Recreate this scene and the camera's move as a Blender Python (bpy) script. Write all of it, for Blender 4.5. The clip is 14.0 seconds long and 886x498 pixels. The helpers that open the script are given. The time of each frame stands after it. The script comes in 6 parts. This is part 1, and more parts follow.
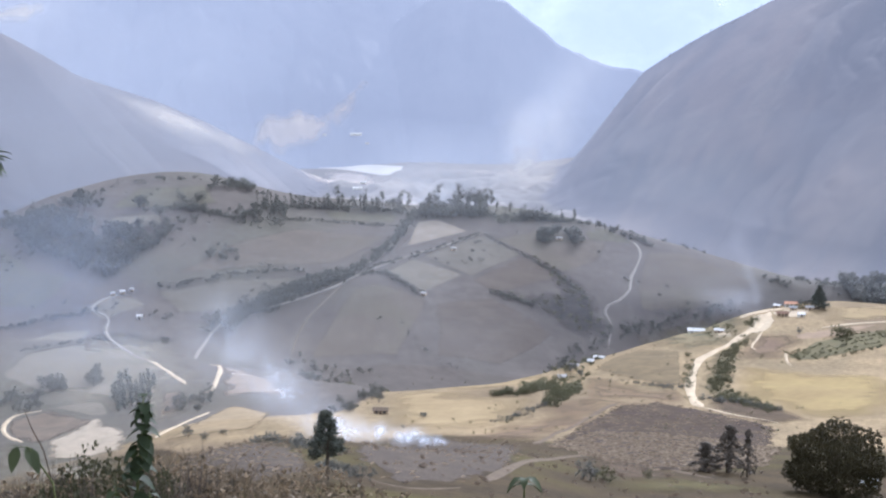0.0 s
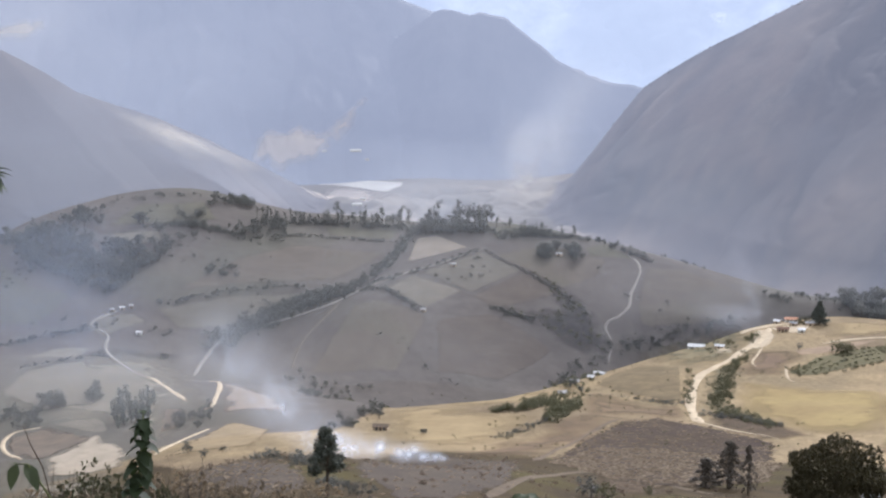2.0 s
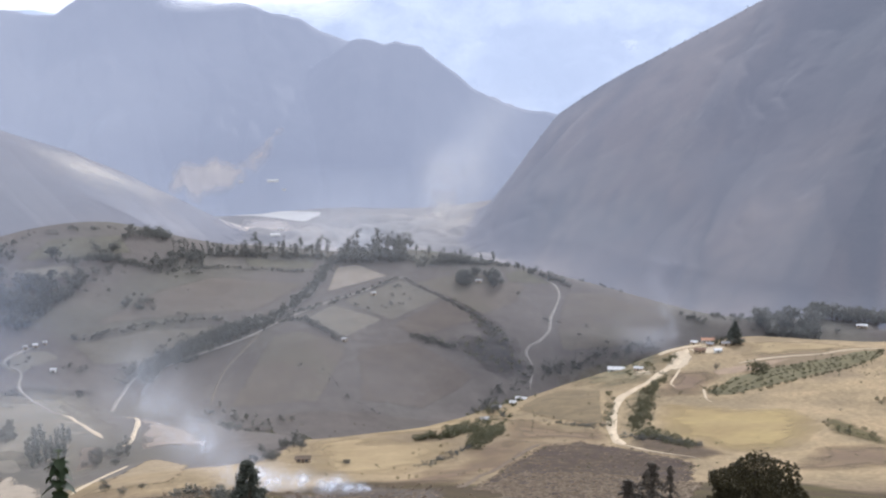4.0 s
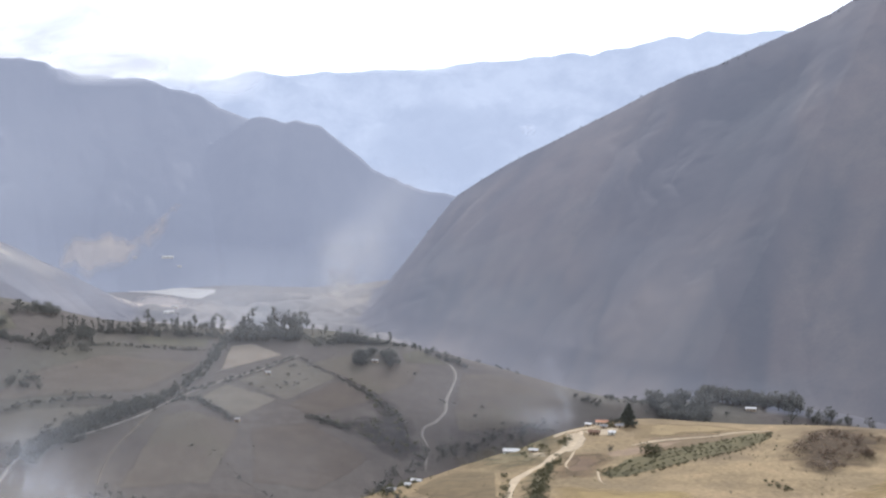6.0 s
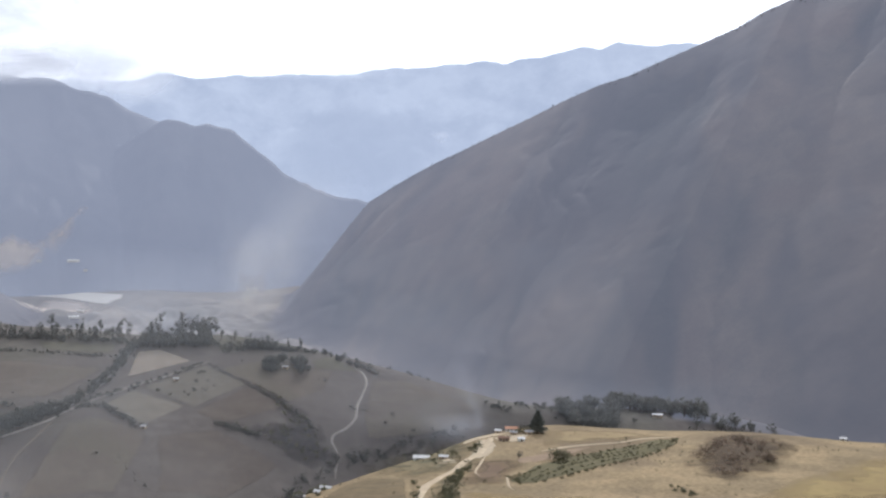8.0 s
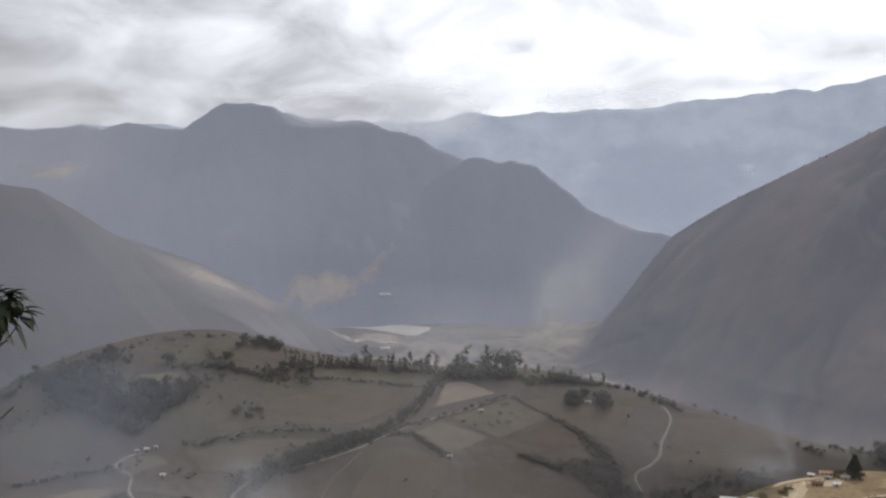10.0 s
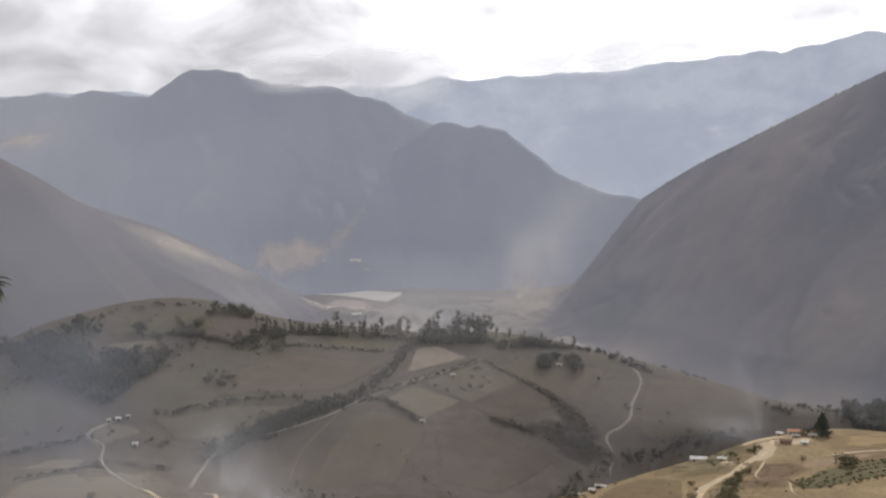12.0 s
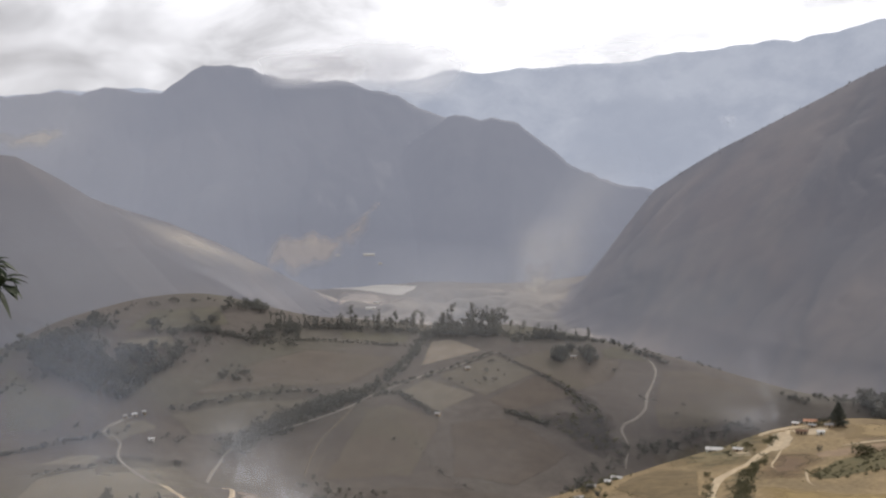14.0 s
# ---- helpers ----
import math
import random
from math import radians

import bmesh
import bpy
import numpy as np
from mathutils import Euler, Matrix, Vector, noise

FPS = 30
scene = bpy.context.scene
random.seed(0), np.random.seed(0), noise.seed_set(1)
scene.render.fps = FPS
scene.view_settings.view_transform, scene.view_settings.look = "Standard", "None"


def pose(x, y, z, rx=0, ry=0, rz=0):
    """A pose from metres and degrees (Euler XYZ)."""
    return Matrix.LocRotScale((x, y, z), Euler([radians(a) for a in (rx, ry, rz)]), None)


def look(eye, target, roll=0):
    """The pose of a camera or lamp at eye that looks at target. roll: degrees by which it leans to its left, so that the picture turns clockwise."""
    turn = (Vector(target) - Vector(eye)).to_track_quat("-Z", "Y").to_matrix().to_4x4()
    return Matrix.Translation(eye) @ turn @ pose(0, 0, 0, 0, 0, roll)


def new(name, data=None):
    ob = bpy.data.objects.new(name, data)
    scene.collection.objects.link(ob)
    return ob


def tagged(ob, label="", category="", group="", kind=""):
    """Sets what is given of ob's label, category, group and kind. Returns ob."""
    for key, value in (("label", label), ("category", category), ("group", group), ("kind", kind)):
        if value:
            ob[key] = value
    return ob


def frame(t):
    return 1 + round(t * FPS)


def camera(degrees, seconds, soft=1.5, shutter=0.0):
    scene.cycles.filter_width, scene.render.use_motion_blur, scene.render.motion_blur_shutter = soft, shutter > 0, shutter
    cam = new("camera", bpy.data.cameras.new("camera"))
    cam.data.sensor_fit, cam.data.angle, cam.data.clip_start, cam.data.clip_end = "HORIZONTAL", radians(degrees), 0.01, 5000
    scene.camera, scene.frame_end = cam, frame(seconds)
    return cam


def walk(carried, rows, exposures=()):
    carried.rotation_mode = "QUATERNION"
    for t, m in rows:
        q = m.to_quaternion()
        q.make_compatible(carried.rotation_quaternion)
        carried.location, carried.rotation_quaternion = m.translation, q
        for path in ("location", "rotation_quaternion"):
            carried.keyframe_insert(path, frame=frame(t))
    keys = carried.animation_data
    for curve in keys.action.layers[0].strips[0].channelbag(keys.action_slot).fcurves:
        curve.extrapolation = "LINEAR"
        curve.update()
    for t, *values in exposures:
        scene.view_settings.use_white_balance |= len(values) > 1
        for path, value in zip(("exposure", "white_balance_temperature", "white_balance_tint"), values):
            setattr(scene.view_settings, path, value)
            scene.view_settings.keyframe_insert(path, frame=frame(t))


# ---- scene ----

# ---- camera ----
EYE = 350.0  # the eye's height over the valley's datum
cam = camera(40.4, 14.0, soft=2.3)
PATH = [
    (0, pose(0, 0, EYE, 80.00, 0.42, -0.00)),
    (0.5, pose(0, 0, EYE, 81.88, -0.97, 0.14)),
    (0.6, pose(0, 0, EYE, 81.37, -0.97, 0.46)),
    (0.8, pose(0, 0, EYE, 84.53, 0.59, 0.90)),
    (0.9, pose(0, 0, EYE, 83.55, -0.07, 0.70)),
    (1, pose(0, 0, EYE, 82.12, 1.12, 0.02)),
    (1.1, pose(0, 0, EYE, 80.79, -0.30, -0.22)),
    (1.5, pose(0, 0, EYE, 80.23, 0.82, 0.35)),
    (2, pose(0, 0, EYE, 80.76, 0.49, -0.02)),
    (2.2, pose(0, 0, EYE, 80.71, 0.54, -1.05)),
    (4.3, pose(0, 0, EYE, 82.24, 1.04, -4.89)),
    (4.5, pose(0, 0, EYE, 82.38, 0.90, -5.67)),
    (5, pose(0, 0, EYE, 83.15, -0.01, -6.68)),
    (5.5, pose(0, 0, EYE, 83.17, -0.33, -7.26)),
    (6, pose(0, 0, EYE, 85.82, -0.29, -8.73)),
    (6.5, pose(0, 0, EYE, 85.55, -0.71, -11.11)),
    (7, pose(0, 0, EYE, 86.89, -1.46, -14.35)),
    (7.5, pose(0, 0, EYE, 85.92, -1.06, -15.60)),
    (8, pose(0, 0, EYE, 86.18, -1.09, -12.87)),
    (8.5, pose(0, 0, EYE, 87.18, -0.54, -12.23)),
    (9, pose(0, 0, EYE, 87.87, 0.13, -5.09)),
    (9.2, pose(0, 0, EYE, 87.81, 0.04, -1.98)),
    (11.3, pose(0, 0, EYE, 87.22, -0.29, 2.48)),
    (11.5, pose(0, 0, EYE, 86.76, -0.05, 1.39)),
    (12, pose(0, 0, EYE, 86.00, 0.38, -0.03)),
    (12.5, pose(0, 0, EYE, 86.48, 0.89, 2.39)),
    (13, pose(0, 0, EYE, 85.77, 0.78, 2.77)),
    (13.5, pose(0, 0, EYE, 85.78, 0.29, 0.69)),
    (14, pose(0, 0, EYE, 85.68, 1.01, 0.56)),
]
LIGHTNESS = [
    (0.0, 0.92, 5250, 15), (0.6, 0.70, 5250, 15), (1.0, 0.50, 5500, 14), (1.5, 0.58, 5600, 14), (2.2, 0.64, 5600, 14),
    (4.5, 0.60, 5600, 14), (6.0, 0.43, 5700, 13), (7.5, 0.22, 5700, 12), (8.5, 0.21, 5750, 12), (9.2, -0.34, 5950, 12),
    (11.5, -0.24, 6400, 13), (12.2, -0.12, 6400, 13), (14.0, -0.12, 6400, 13),
]
walk(cam, PATH, LIGHTNESS)

# ---- light ----
SUN_AZ, SUN_EL = 18.0, 30.0  # degrees to the right of straight ahead, and up
world = bpy.data.worlds.new("sky")
scene.world = world
world.use_nodes = True


def build_sky():
    nt = world.node_tree
    nt.nodes.clear()
    N, L = nt.nodes.new, nt.links.new
    out, bg = N("ShaderNodeOutputWorld"), N("ShaderNodeBackground")
    sky = N("ShaderNodeTexSky")
    sky.sky_type, sky.sun_disc = "NISHITA", False
    sky.sun_elevation, sky.sun_rotation = radians(SUN_EL), radians(SUN_AZ)
    sky.altitude, sky.dust_density = 2200, 3.0
    dim = N("ShaderNodeVectorMath")
    dim.operation = "SCALE"
    dim.inputs["Scale"].default_value = 0.11
    L(sky.outputs[0], dim.inputs[0])
    co = N("ShaderNodeTexCoord")
    mp = N("ShaderNodeMapping")
    mp.inputs["Scale"].default_value = (1.0, 1.0, 2.0)
    L(co.outputs["Generated"], mp.inputs[0])
    big = N("ShaderNodeTexNoise")
    big.inputs["Scale"].default_value, big.inputs["Detail"].default_value = 8.5, 8
    big.inputs["Roughness"].default_value = 0.56
    big.inputs["Distortion"].default_value = 0.5
    L(mp.outputs[0], big.inputs["Vector"])
    # thicker, greyer cloud away from the sun's side
    part_ = N("ShaderNodeSeparateXYZ")
    L(co.outputs["Generated"], part_.inputs[0])
    lean = N("ShaderNodeMapRange")
    lean.inputs["From Min"].default_value, lean.inputs["From Max"].default_value = -0.38, 0.09
    lean.inputs["To Min"].default_value, lean.inputs["To Max"].default_value = 0.25, -0.11
    L(part_.outputs[0], lean.inputs[0])
    thick = N("ShaderNodeMath")
    L(big.outputs[0], thick.inputs[0])
    L(lean.outputs[0], thick.inputs[1])
    tone = N("ShaderNodeValToRGB")
    tone.color_ramp.elements[0].position, tone.color_ramp.elements[0].color = 0.42, (1.30, 1.31, 1.32, 1)
    tone.color_ramp.elements[1].position, tone.color_ramp.elements[1].color = 0.84, (0.52, 0.52, 0.53, 1)
    L(thick.outputs[0], tone.inputs[0])
    # the sheet of cloud leaves a few blue gaps
    gaps = N("ShaderNodeTexNoise")
    gaps.inputs["Scale"].default_value, gaps.inputs["Detail"].default_value = 1.7, 4
    L(mp.outputs[0], gaps.inputs["Vector"])
    cover = N("ShaderNodeMapRange")
    cover.inputs["From Min"].default_value, cover.inputs["From Max"].default_value = 0.20, 0.32
    L(gaps.outputs[0], cover.inputs[0])
    mix = N("ShaderNodeMixRGB")
    L(cover.outputs[0], mix.inputs[0])
    L(dim.outputs[0], mix.inputs[1])
    L(tone.outputs[0], mix.inputs[2])
    L(mix.outputs[0], bg.inputs[0])
    bg.inputs[1].default_value = 1.0
    L(bg.outputs[0], out.inputs[0])


build_sky()
sun = new("sun", bpy.data.lights.new("sun", "SUN"))
sun.data.energy, sun.data.angle, sun.data.color = 3.1, radians(0.6), (1.0, 0.93, 0.82)
sa, se = radians(SUN_AZ), radians(SUN_EL)
SUN_WAY = Vector((math.sin(sa) * math.cos(se), math.cos(sa) * math.cos(se), math.sin(se)))
sun.matrix_world = look(SUN_WAY * 900 + Vector((0, 0, EYE)), (0, 0, EYE))


# ---- materials ----
def coat(nt, p, base, second=None, scale=1.0, rough=0.9, bump=0.3, fine=8.0, streak=None, third=None, coords="Object", spec=0.03, spread=(0.38, 0.62), vary=0.0, speck=0.3):
    """A matt surface of two or three colours mixed by noise at two scales (metres), with fine relief."""
    N, L = nt.nodes.new, nt.links.new
    p.inputs["Roughness"].default_value = rough
    p.inputs["Specular IOR Level"].default_value = spec
    co = N("ShaderNodeTexCoord")
    vec = co.outputs[coords]
    if streak:
        mp = N("ShaderNodeMapping")
        mp.inputs["Scale"].default_value = streak
        L(vec, mp.inputs[0])
        vec = mp.outputs[0]
    second = second or tuple(c * 0.7 for c in base)
    a = N("ShaderNodeTexNoise")
    a.inputs["Scale"].default_value, a.inputs["Detail"].default_value, a.inputs["Roughness"].default_value = 1 / scale, 6, 0.65
    L(vec, a.inputs["Vector"])
    r = N("ShaderNodeMapRange")
    r.inputs["From Min"].default_value, r.inputs["From Max"].default_value = spread
    L(a.outputs[0], r.inputs[0])
    mix = N("ShaderNodeMixRGB")
    mix.inputs[1].default_value, mix.inputs[2].default_value = (*base, 1), (*second, 1)
    L(r.outputs[0], mix.inputs[0])
    out = mix.outputs[0]
    b = N("ShaderNodeTexNoise")
    b.inputs["Scale"].default_value, b.inputs["Detail"].default_value = fine / scale, 5
    L(vec, b.inputs["Vector"])
    if third:
        c = N("ShaderNodeTexNoise")
        c.inputs["Scale"].default_value, c.inputs["Detail"].default_value = 0.31 / scale, 4
        L(vec, c.inputs["Vector"])
        r3 = N("ShaderNodeMapRange")
        r3.inputs["From Min"].default_value, r3.inputs["From Max"].default_value = 0.5, 0.62
        L(c.outputs[0], r3.inputs[0])
        mix3 = N("ShaderNodeMixRGB")
        mix3.inputs[2].default_value = (*third, 1)
        L(r3.outputs[0], mix3.inputs[0])
        L(out, mix3.inputs[1])
        out = mix3.outputs[0]
    sp = N("ShaderNodeMapRange")
    sp.inputs["From Min"].default_value, sp.inputs["From Max"].default_value = 0.3, 0.7
    sp.inputs["To Min"].default_value, sp.inputs["To Max"].default_value = 1 - speck, 1 + speck * 0.8
    L(b.outputs[0], sp.inputs[0])
    hs = N("ShaderNodeHueSaturation")
    L(out, hs.inputs["Color"])
    if vary:
        oi = N("ShaderNodeObjectInfo")
        rv = N("ShaderNodeMapRange")
        rv.inputs["To Min"].default_value, rv.inputs["To Max"].default_value = 1 - vary, 1 + vary
        L(oi.outputs["Random"], rv.inputs[0])
        mu = N("ShaderNodeMath")
        mu.operation = "MULTIPLY"
        L(sp.outputs[0], mu.inputs[0])
        L(rv.outputs[0], mu.inputs[1])
        L(mu.outputs[0], hs.inputs["Value"])
    else:
        L(sp.outputs[0], hs.inputs["Value"])
    L(hs.outputs[0], p.inputs["Base Color"])
    if bump:
        bp = N("ShaderNodeBump")
        bp.inputs["Strength"].default_value, bp.inputs["Distance"].default_value = bump, scale * 0.12
        L(b.outputs[0], bp.inputs["Height"])
        L(bp.outputs[0], p.inputs["Normal"])
    return p


def mat(name, base, second=None, scale=1.0, **more):
    m = bpy.data.materials.new(name)
    m.use_nodes = True
    coat(m.node_tree, m.node_tree.nodes["Principled BSDF"], base, second, scale, **more)
    return m


def haze_glow(nt, p, glow, strength, near=None, span=(1100, 2500)):
    """Haze painted as emission on far-off land; it grows stronger farther along the valley."""
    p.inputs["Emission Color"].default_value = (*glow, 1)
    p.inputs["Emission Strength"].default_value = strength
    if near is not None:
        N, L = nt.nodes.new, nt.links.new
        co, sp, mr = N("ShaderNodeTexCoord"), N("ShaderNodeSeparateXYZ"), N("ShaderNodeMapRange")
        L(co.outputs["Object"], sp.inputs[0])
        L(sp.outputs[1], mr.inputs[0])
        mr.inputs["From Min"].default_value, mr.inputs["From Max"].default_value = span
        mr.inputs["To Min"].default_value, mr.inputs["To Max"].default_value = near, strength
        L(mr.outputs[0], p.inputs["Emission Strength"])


FAR_GRAIN = dict(fine=7, bump=0.03, speck=0.06)


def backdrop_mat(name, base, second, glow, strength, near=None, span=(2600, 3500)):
    """Far-off mountain land: a plain backdrop with haze painted on as emission."""
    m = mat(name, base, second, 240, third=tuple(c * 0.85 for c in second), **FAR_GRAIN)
    haze_glow(m.node_tree, m.node_tree.nodes["Principled BSDF"], glow, strength, near, span)
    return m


# both mountains glow blue-grey, haze put into their emission
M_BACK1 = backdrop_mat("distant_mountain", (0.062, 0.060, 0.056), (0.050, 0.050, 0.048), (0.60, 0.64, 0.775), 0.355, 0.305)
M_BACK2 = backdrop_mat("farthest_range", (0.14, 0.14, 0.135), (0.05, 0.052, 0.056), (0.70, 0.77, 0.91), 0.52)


def land_material():
    """The land's covers, each growing into the next where its share rises."""
    m = bpy.data.materials.new("dry_land")
    m.use_nodes = True
    nt = m.node_tree
    N, L = nt.nodes.new, nt.links.new
    first = coat(nt, nt.nodes["Principled BSDF"], (0.246, 0.181, 0.102), (0.166, 0.126, 0.074), 36, third=(0.145, 0.108, 0.066), fine=15, speck=0.24, bump=0.2)
    out = first.outputs[0]
    covers = (
        # fallow soil, its colour darkened further to stand for cloud shade on the hill
        ("fallow", (0.096, 0.082, 0.071), (0.075, 0.064, 0.056), 70, dict(third=(0.083, 0.075, 0.059), fine=9, speck=0.10, bump=0.08), None),
        ("scrub", (0.064, 0.046, 0.025), (0.040, 0.030, 0.018), 11, dict(third=(0.060, 0.048, 0.020), fine=9, speck=0.2, bump=0.2), None),
        # the next four covers carry haze painted in as emission
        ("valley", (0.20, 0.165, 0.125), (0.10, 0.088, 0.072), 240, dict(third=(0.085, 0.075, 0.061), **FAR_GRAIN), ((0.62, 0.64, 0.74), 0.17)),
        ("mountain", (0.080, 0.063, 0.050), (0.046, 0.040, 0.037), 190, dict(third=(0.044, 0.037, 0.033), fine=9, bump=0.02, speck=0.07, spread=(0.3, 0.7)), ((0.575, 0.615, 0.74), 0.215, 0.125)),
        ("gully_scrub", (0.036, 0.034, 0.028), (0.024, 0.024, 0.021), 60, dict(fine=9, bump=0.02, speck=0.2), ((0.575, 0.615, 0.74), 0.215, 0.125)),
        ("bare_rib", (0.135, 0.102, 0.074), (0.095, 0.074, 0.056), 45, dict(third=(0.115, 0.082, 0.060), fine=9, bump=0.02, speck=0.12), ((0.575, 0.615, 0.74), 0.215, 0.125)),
        ("soil", (0.20, 0.15, 0.09), (0.12, 0.09, 0.05), 2.0, dict(third=(0.16, 0.15, 0.06)), None),
    )
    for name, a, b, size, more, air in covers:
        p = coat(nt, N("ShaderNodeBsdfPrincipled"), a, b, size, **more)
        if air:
            haze_glow(nt, p, *air)
        share, mix = N("ShaderNodeAttribute"), N("ShaderNodeMixShader")
        share.attribute_name = name
        L(share.outputs["Fac"], mix.inputs[0])
        L(out, mix.inputs[1])
        L(p.outputs[0], mix.inputs[2])
        out = mix.outputs[0]
    L(out, nt.nodes["Material Output"].inputs[0])
    return m


M_LAND = land_material()


def soft_rim(m, scale=0.35):
    """Lets a field's ground run out into the next one over a metre or two."""
    nt = m.node_tree
    N, L = nt.nodes.new, nt.links.new
    at, no, ad, st, co = N("ShaderNodeAttribute"), N("ShaderNodeTexNoise"), N("ShaderNodeMath"), N("ShaderNodeMapRange"), N("ShaderNodeTexCoord")
    at.attribute_name = "edge"
    L(co.outputs["Object"], no.inputs["Vector"])
    no.inputs["Scale"].default_value, no.inputs["Detail"].default_value = scale, 4
    ad.operation = "ADD"
    L(at.outputs["Fac"], ad.inputs[0])
    L(no.outputs[0], ad.inputs[1])
    st.inputs["From Min"].default_value, st.inputs["From Max"].default_value = 0.92, 0.99
    L(ad.outputs[0], st.inputs[0])
    cl, ms = N("ShaderNodeBsdfTransparent"), N("ShaderNodeMixShader")
    L(st.outputs[0], ms.inputs[0])
    L(cl.outputs[0], ms.inputs[1])
    L(nt.nodes["Principled BSDF"].outputs[0], ms.inputs[2])
    L(ms.outputs[0], nt.nodes["Material Output"].inputs[0])
    return m


def fade_rim(m, scale=0.03, band=(0.48, 1.05), most=0.8):
    """Lets a far plot's ground thin out raggedly towards its rim."""
    nt = m.node_tree
    N, L = nt.nodes.new, nt.links.new
    at, no, ad, st = N("ShaderNodeAttribute"), N("ShaderNodeTexNoise"), N("ShaderNodeMath"), N("ShaderNodeMapRange")
    at.attribute_name = "rim"
    co = N("ShaderNodeTexCoord")
    L(co.outputs["Object"], no.inputs["Vector"])
    no.inputs["Scale"].default_value, no.inputs["Detail"].default_value = scale, 5
    ad.operation = "ADD"
    L(at.outputs["Fac"], ad.inputs[0])
    L(no.outputs[0], ad.inputs[1])
    st.inputs["From Min"].default_value, st.inputs["From Max"].default_value = band
    st.inputs["To Max"].default_value = most
    L(ad.outputs[0], st.inputs[0])
    cl, ms = N("ShaderNodeBsdfTransparent"), N("ShaderNodeMixShader")
    L(st.outputs[0], ms.inputs[0])
    L(cl.outputs[0], ms.inputs[1])
    L(nt.nodes["Principled BSDF"].outputs[0], ms.inputs[2])
    L(ms.outputs[0], nt.nodes["Material Output"].inputs[0])
    return m


# ---- the lie of the land ----
TABLE = np.random.RandomState(7).rand(256, 256)


def lattice(x, y):
    """Smooth noise in -1..1 with a period of about one."""
    xi, yi = np.floor(x).astype(int), np.floor(y).astype(int)
    u, v = x - xi, y - yi
    u, v = u * u * (3 - 2 * u), v * v * (3 - 2 * v)
    a, b = TABLE[xi % 256, yi % 256], TABLE[(xi + 1) % 256, yi % 256]
    c, d = TABLE[xi % 256, (yi + 1) % 256], TABLE[(xi + 1) % 256, (yi + 1) % 256]
    return (a + (b - a) * u + (c - a) * v + (a - b - c + d) * u * v) * 2 - 1


def fbm(x, y, size, octaves=4):
    out, amp = 0.0, 1.0
    for k in range(octaves):
        out = out + amp * lattice(x / size + 17.3 * k, y / size + 5.1 * k)
        size, amp = size * 0.47, amp * 0.5
    return out


# Ribs of the land: by compass way from the eye (degrees), distance and height under the eye of
# slope lip, slope foot, knoll, dip, lower field, bench, spur crest, gully, hill flank, hill crest, valley side.
RIB = {
    -180: ((10, 1), (60, 12), (150, 40), (260, 75), (400, 120), (520, 150), (650, 190), (780, 230), (900, 260), (1100, 300), (1400, 330)),
    -100: ((10, -2), (60, -14), (150, -40), (260, -60), (400, -80), (520, -95), (650, -110), (780, -120), (900, -130), (1100, -130), (1400, -160)),
    -45: ((12, -4.75), (50, -28), (230, -92), (330, -122), (450, -160), (570, -184), (680, -190), (760, -196), (880, -205), (1000, -220), (1350, -282)),
    -24: ((12, -4.75), (50, -28), (230, -95), (330, -123), (450, -157), (570, -177), (680, -181), (760, -181), (880, -174), (1000, -172), (1350, -286)),
    -18: ((12, -4.75), (50, -28), (230, -95), (330, -122), (450, -156), (570, -172), (680, -180), (760, -181), (880, -158), (1050, -128), (1350, -290)),
    -12: ((12, -4.75), (50, -28), (230, -80), (330, -119), (450, -147), (570, -172), (680, -186), (760, -198), (900, -160), (1100, -120), (1400, -290)),
    -7: ((12, -4.95), (50, -28), (230, -78), (330, -119), (450, -146), (570, -172), (640, -184), (720, -206), (890, -166), (1080, -141), (1380, -290)),
    -2: ((12, -5.25), (50, -28), (230, -81), (330, -120), (450, -147), (540, -163), (590, -177), (690, -209), (870, -174), (1060, -147), (1350, -290)),
    3: ((12, -5.8), (50, -28), (230, -83), (330, -115), (450, -148), (550, -163), (620, -180), (740, -214), (870, -181), (1045, -148), (1350, -290)),
    8: ((12, -6.0), (50, -28), (230, -87), (330, -117), (450, -146), (560, -166), (672, -178), (800, -222), (890, -186), (1015, -161), (1330, -290)),
    12: ((12, -6.0), (50, -28), (230, -88), (330, -117), (450, -147), (570, -165), (735, -177), (850, -226), (900, -194), (985, -175), (1300, -290)),
    16.5: ((12, -6.0), (50, -28), (230, -89), (330, -116), (450, -147), (590, -165), (805, -173), (880, -215), (910, -205), (950, -189), (1280, -290)),
    22: ((12, -6.0), (50, -28), (230, -89), (330, -116), (450, -146), (600, -162), (820, -174), (885, -205), (940, -207), (1000, -199), (1280, -290)),
    28: ((12, -6.0), (50, -28), (230, -89), (330, -116), (450, -146), (600, -159), (825, -172), (890, -205), (950, -215), (1010, -207), (1290, -290)),
    36: ((12, -5.8), (50, -28), (230, -89), (330, -116), (450, -146), (600, -157), (830, -172), (900, -215), (980, -235), (1050, -255), (1320, -290)),
    60: ((12, -4.75), (110, -45), (230, -80), (330, -100), (450, -125), (600, -145), (830, -170), (900, -190), (980, -210), (1050, -225), (1400, -280)),
    110: ((10, -2), (60, -10), (150, -30), (260, -45), (400, -60), (520, -75), (650, -90), (780, -100), (900, -110), (1100, -120), (1400, -150)),
    180: ((10, 1), (60, 12), (150, 40), (260, 75), (400, 120), (520, 150), (650, 190), (780, 230), (900, 260), (1100, 300), (1400, 330)),
}
RIB_AZ = np.array(sorted(RIB), float)
RIB_D = np.array([[p[0] for p in RIB[a]] for a in sorted(RIB)], float)
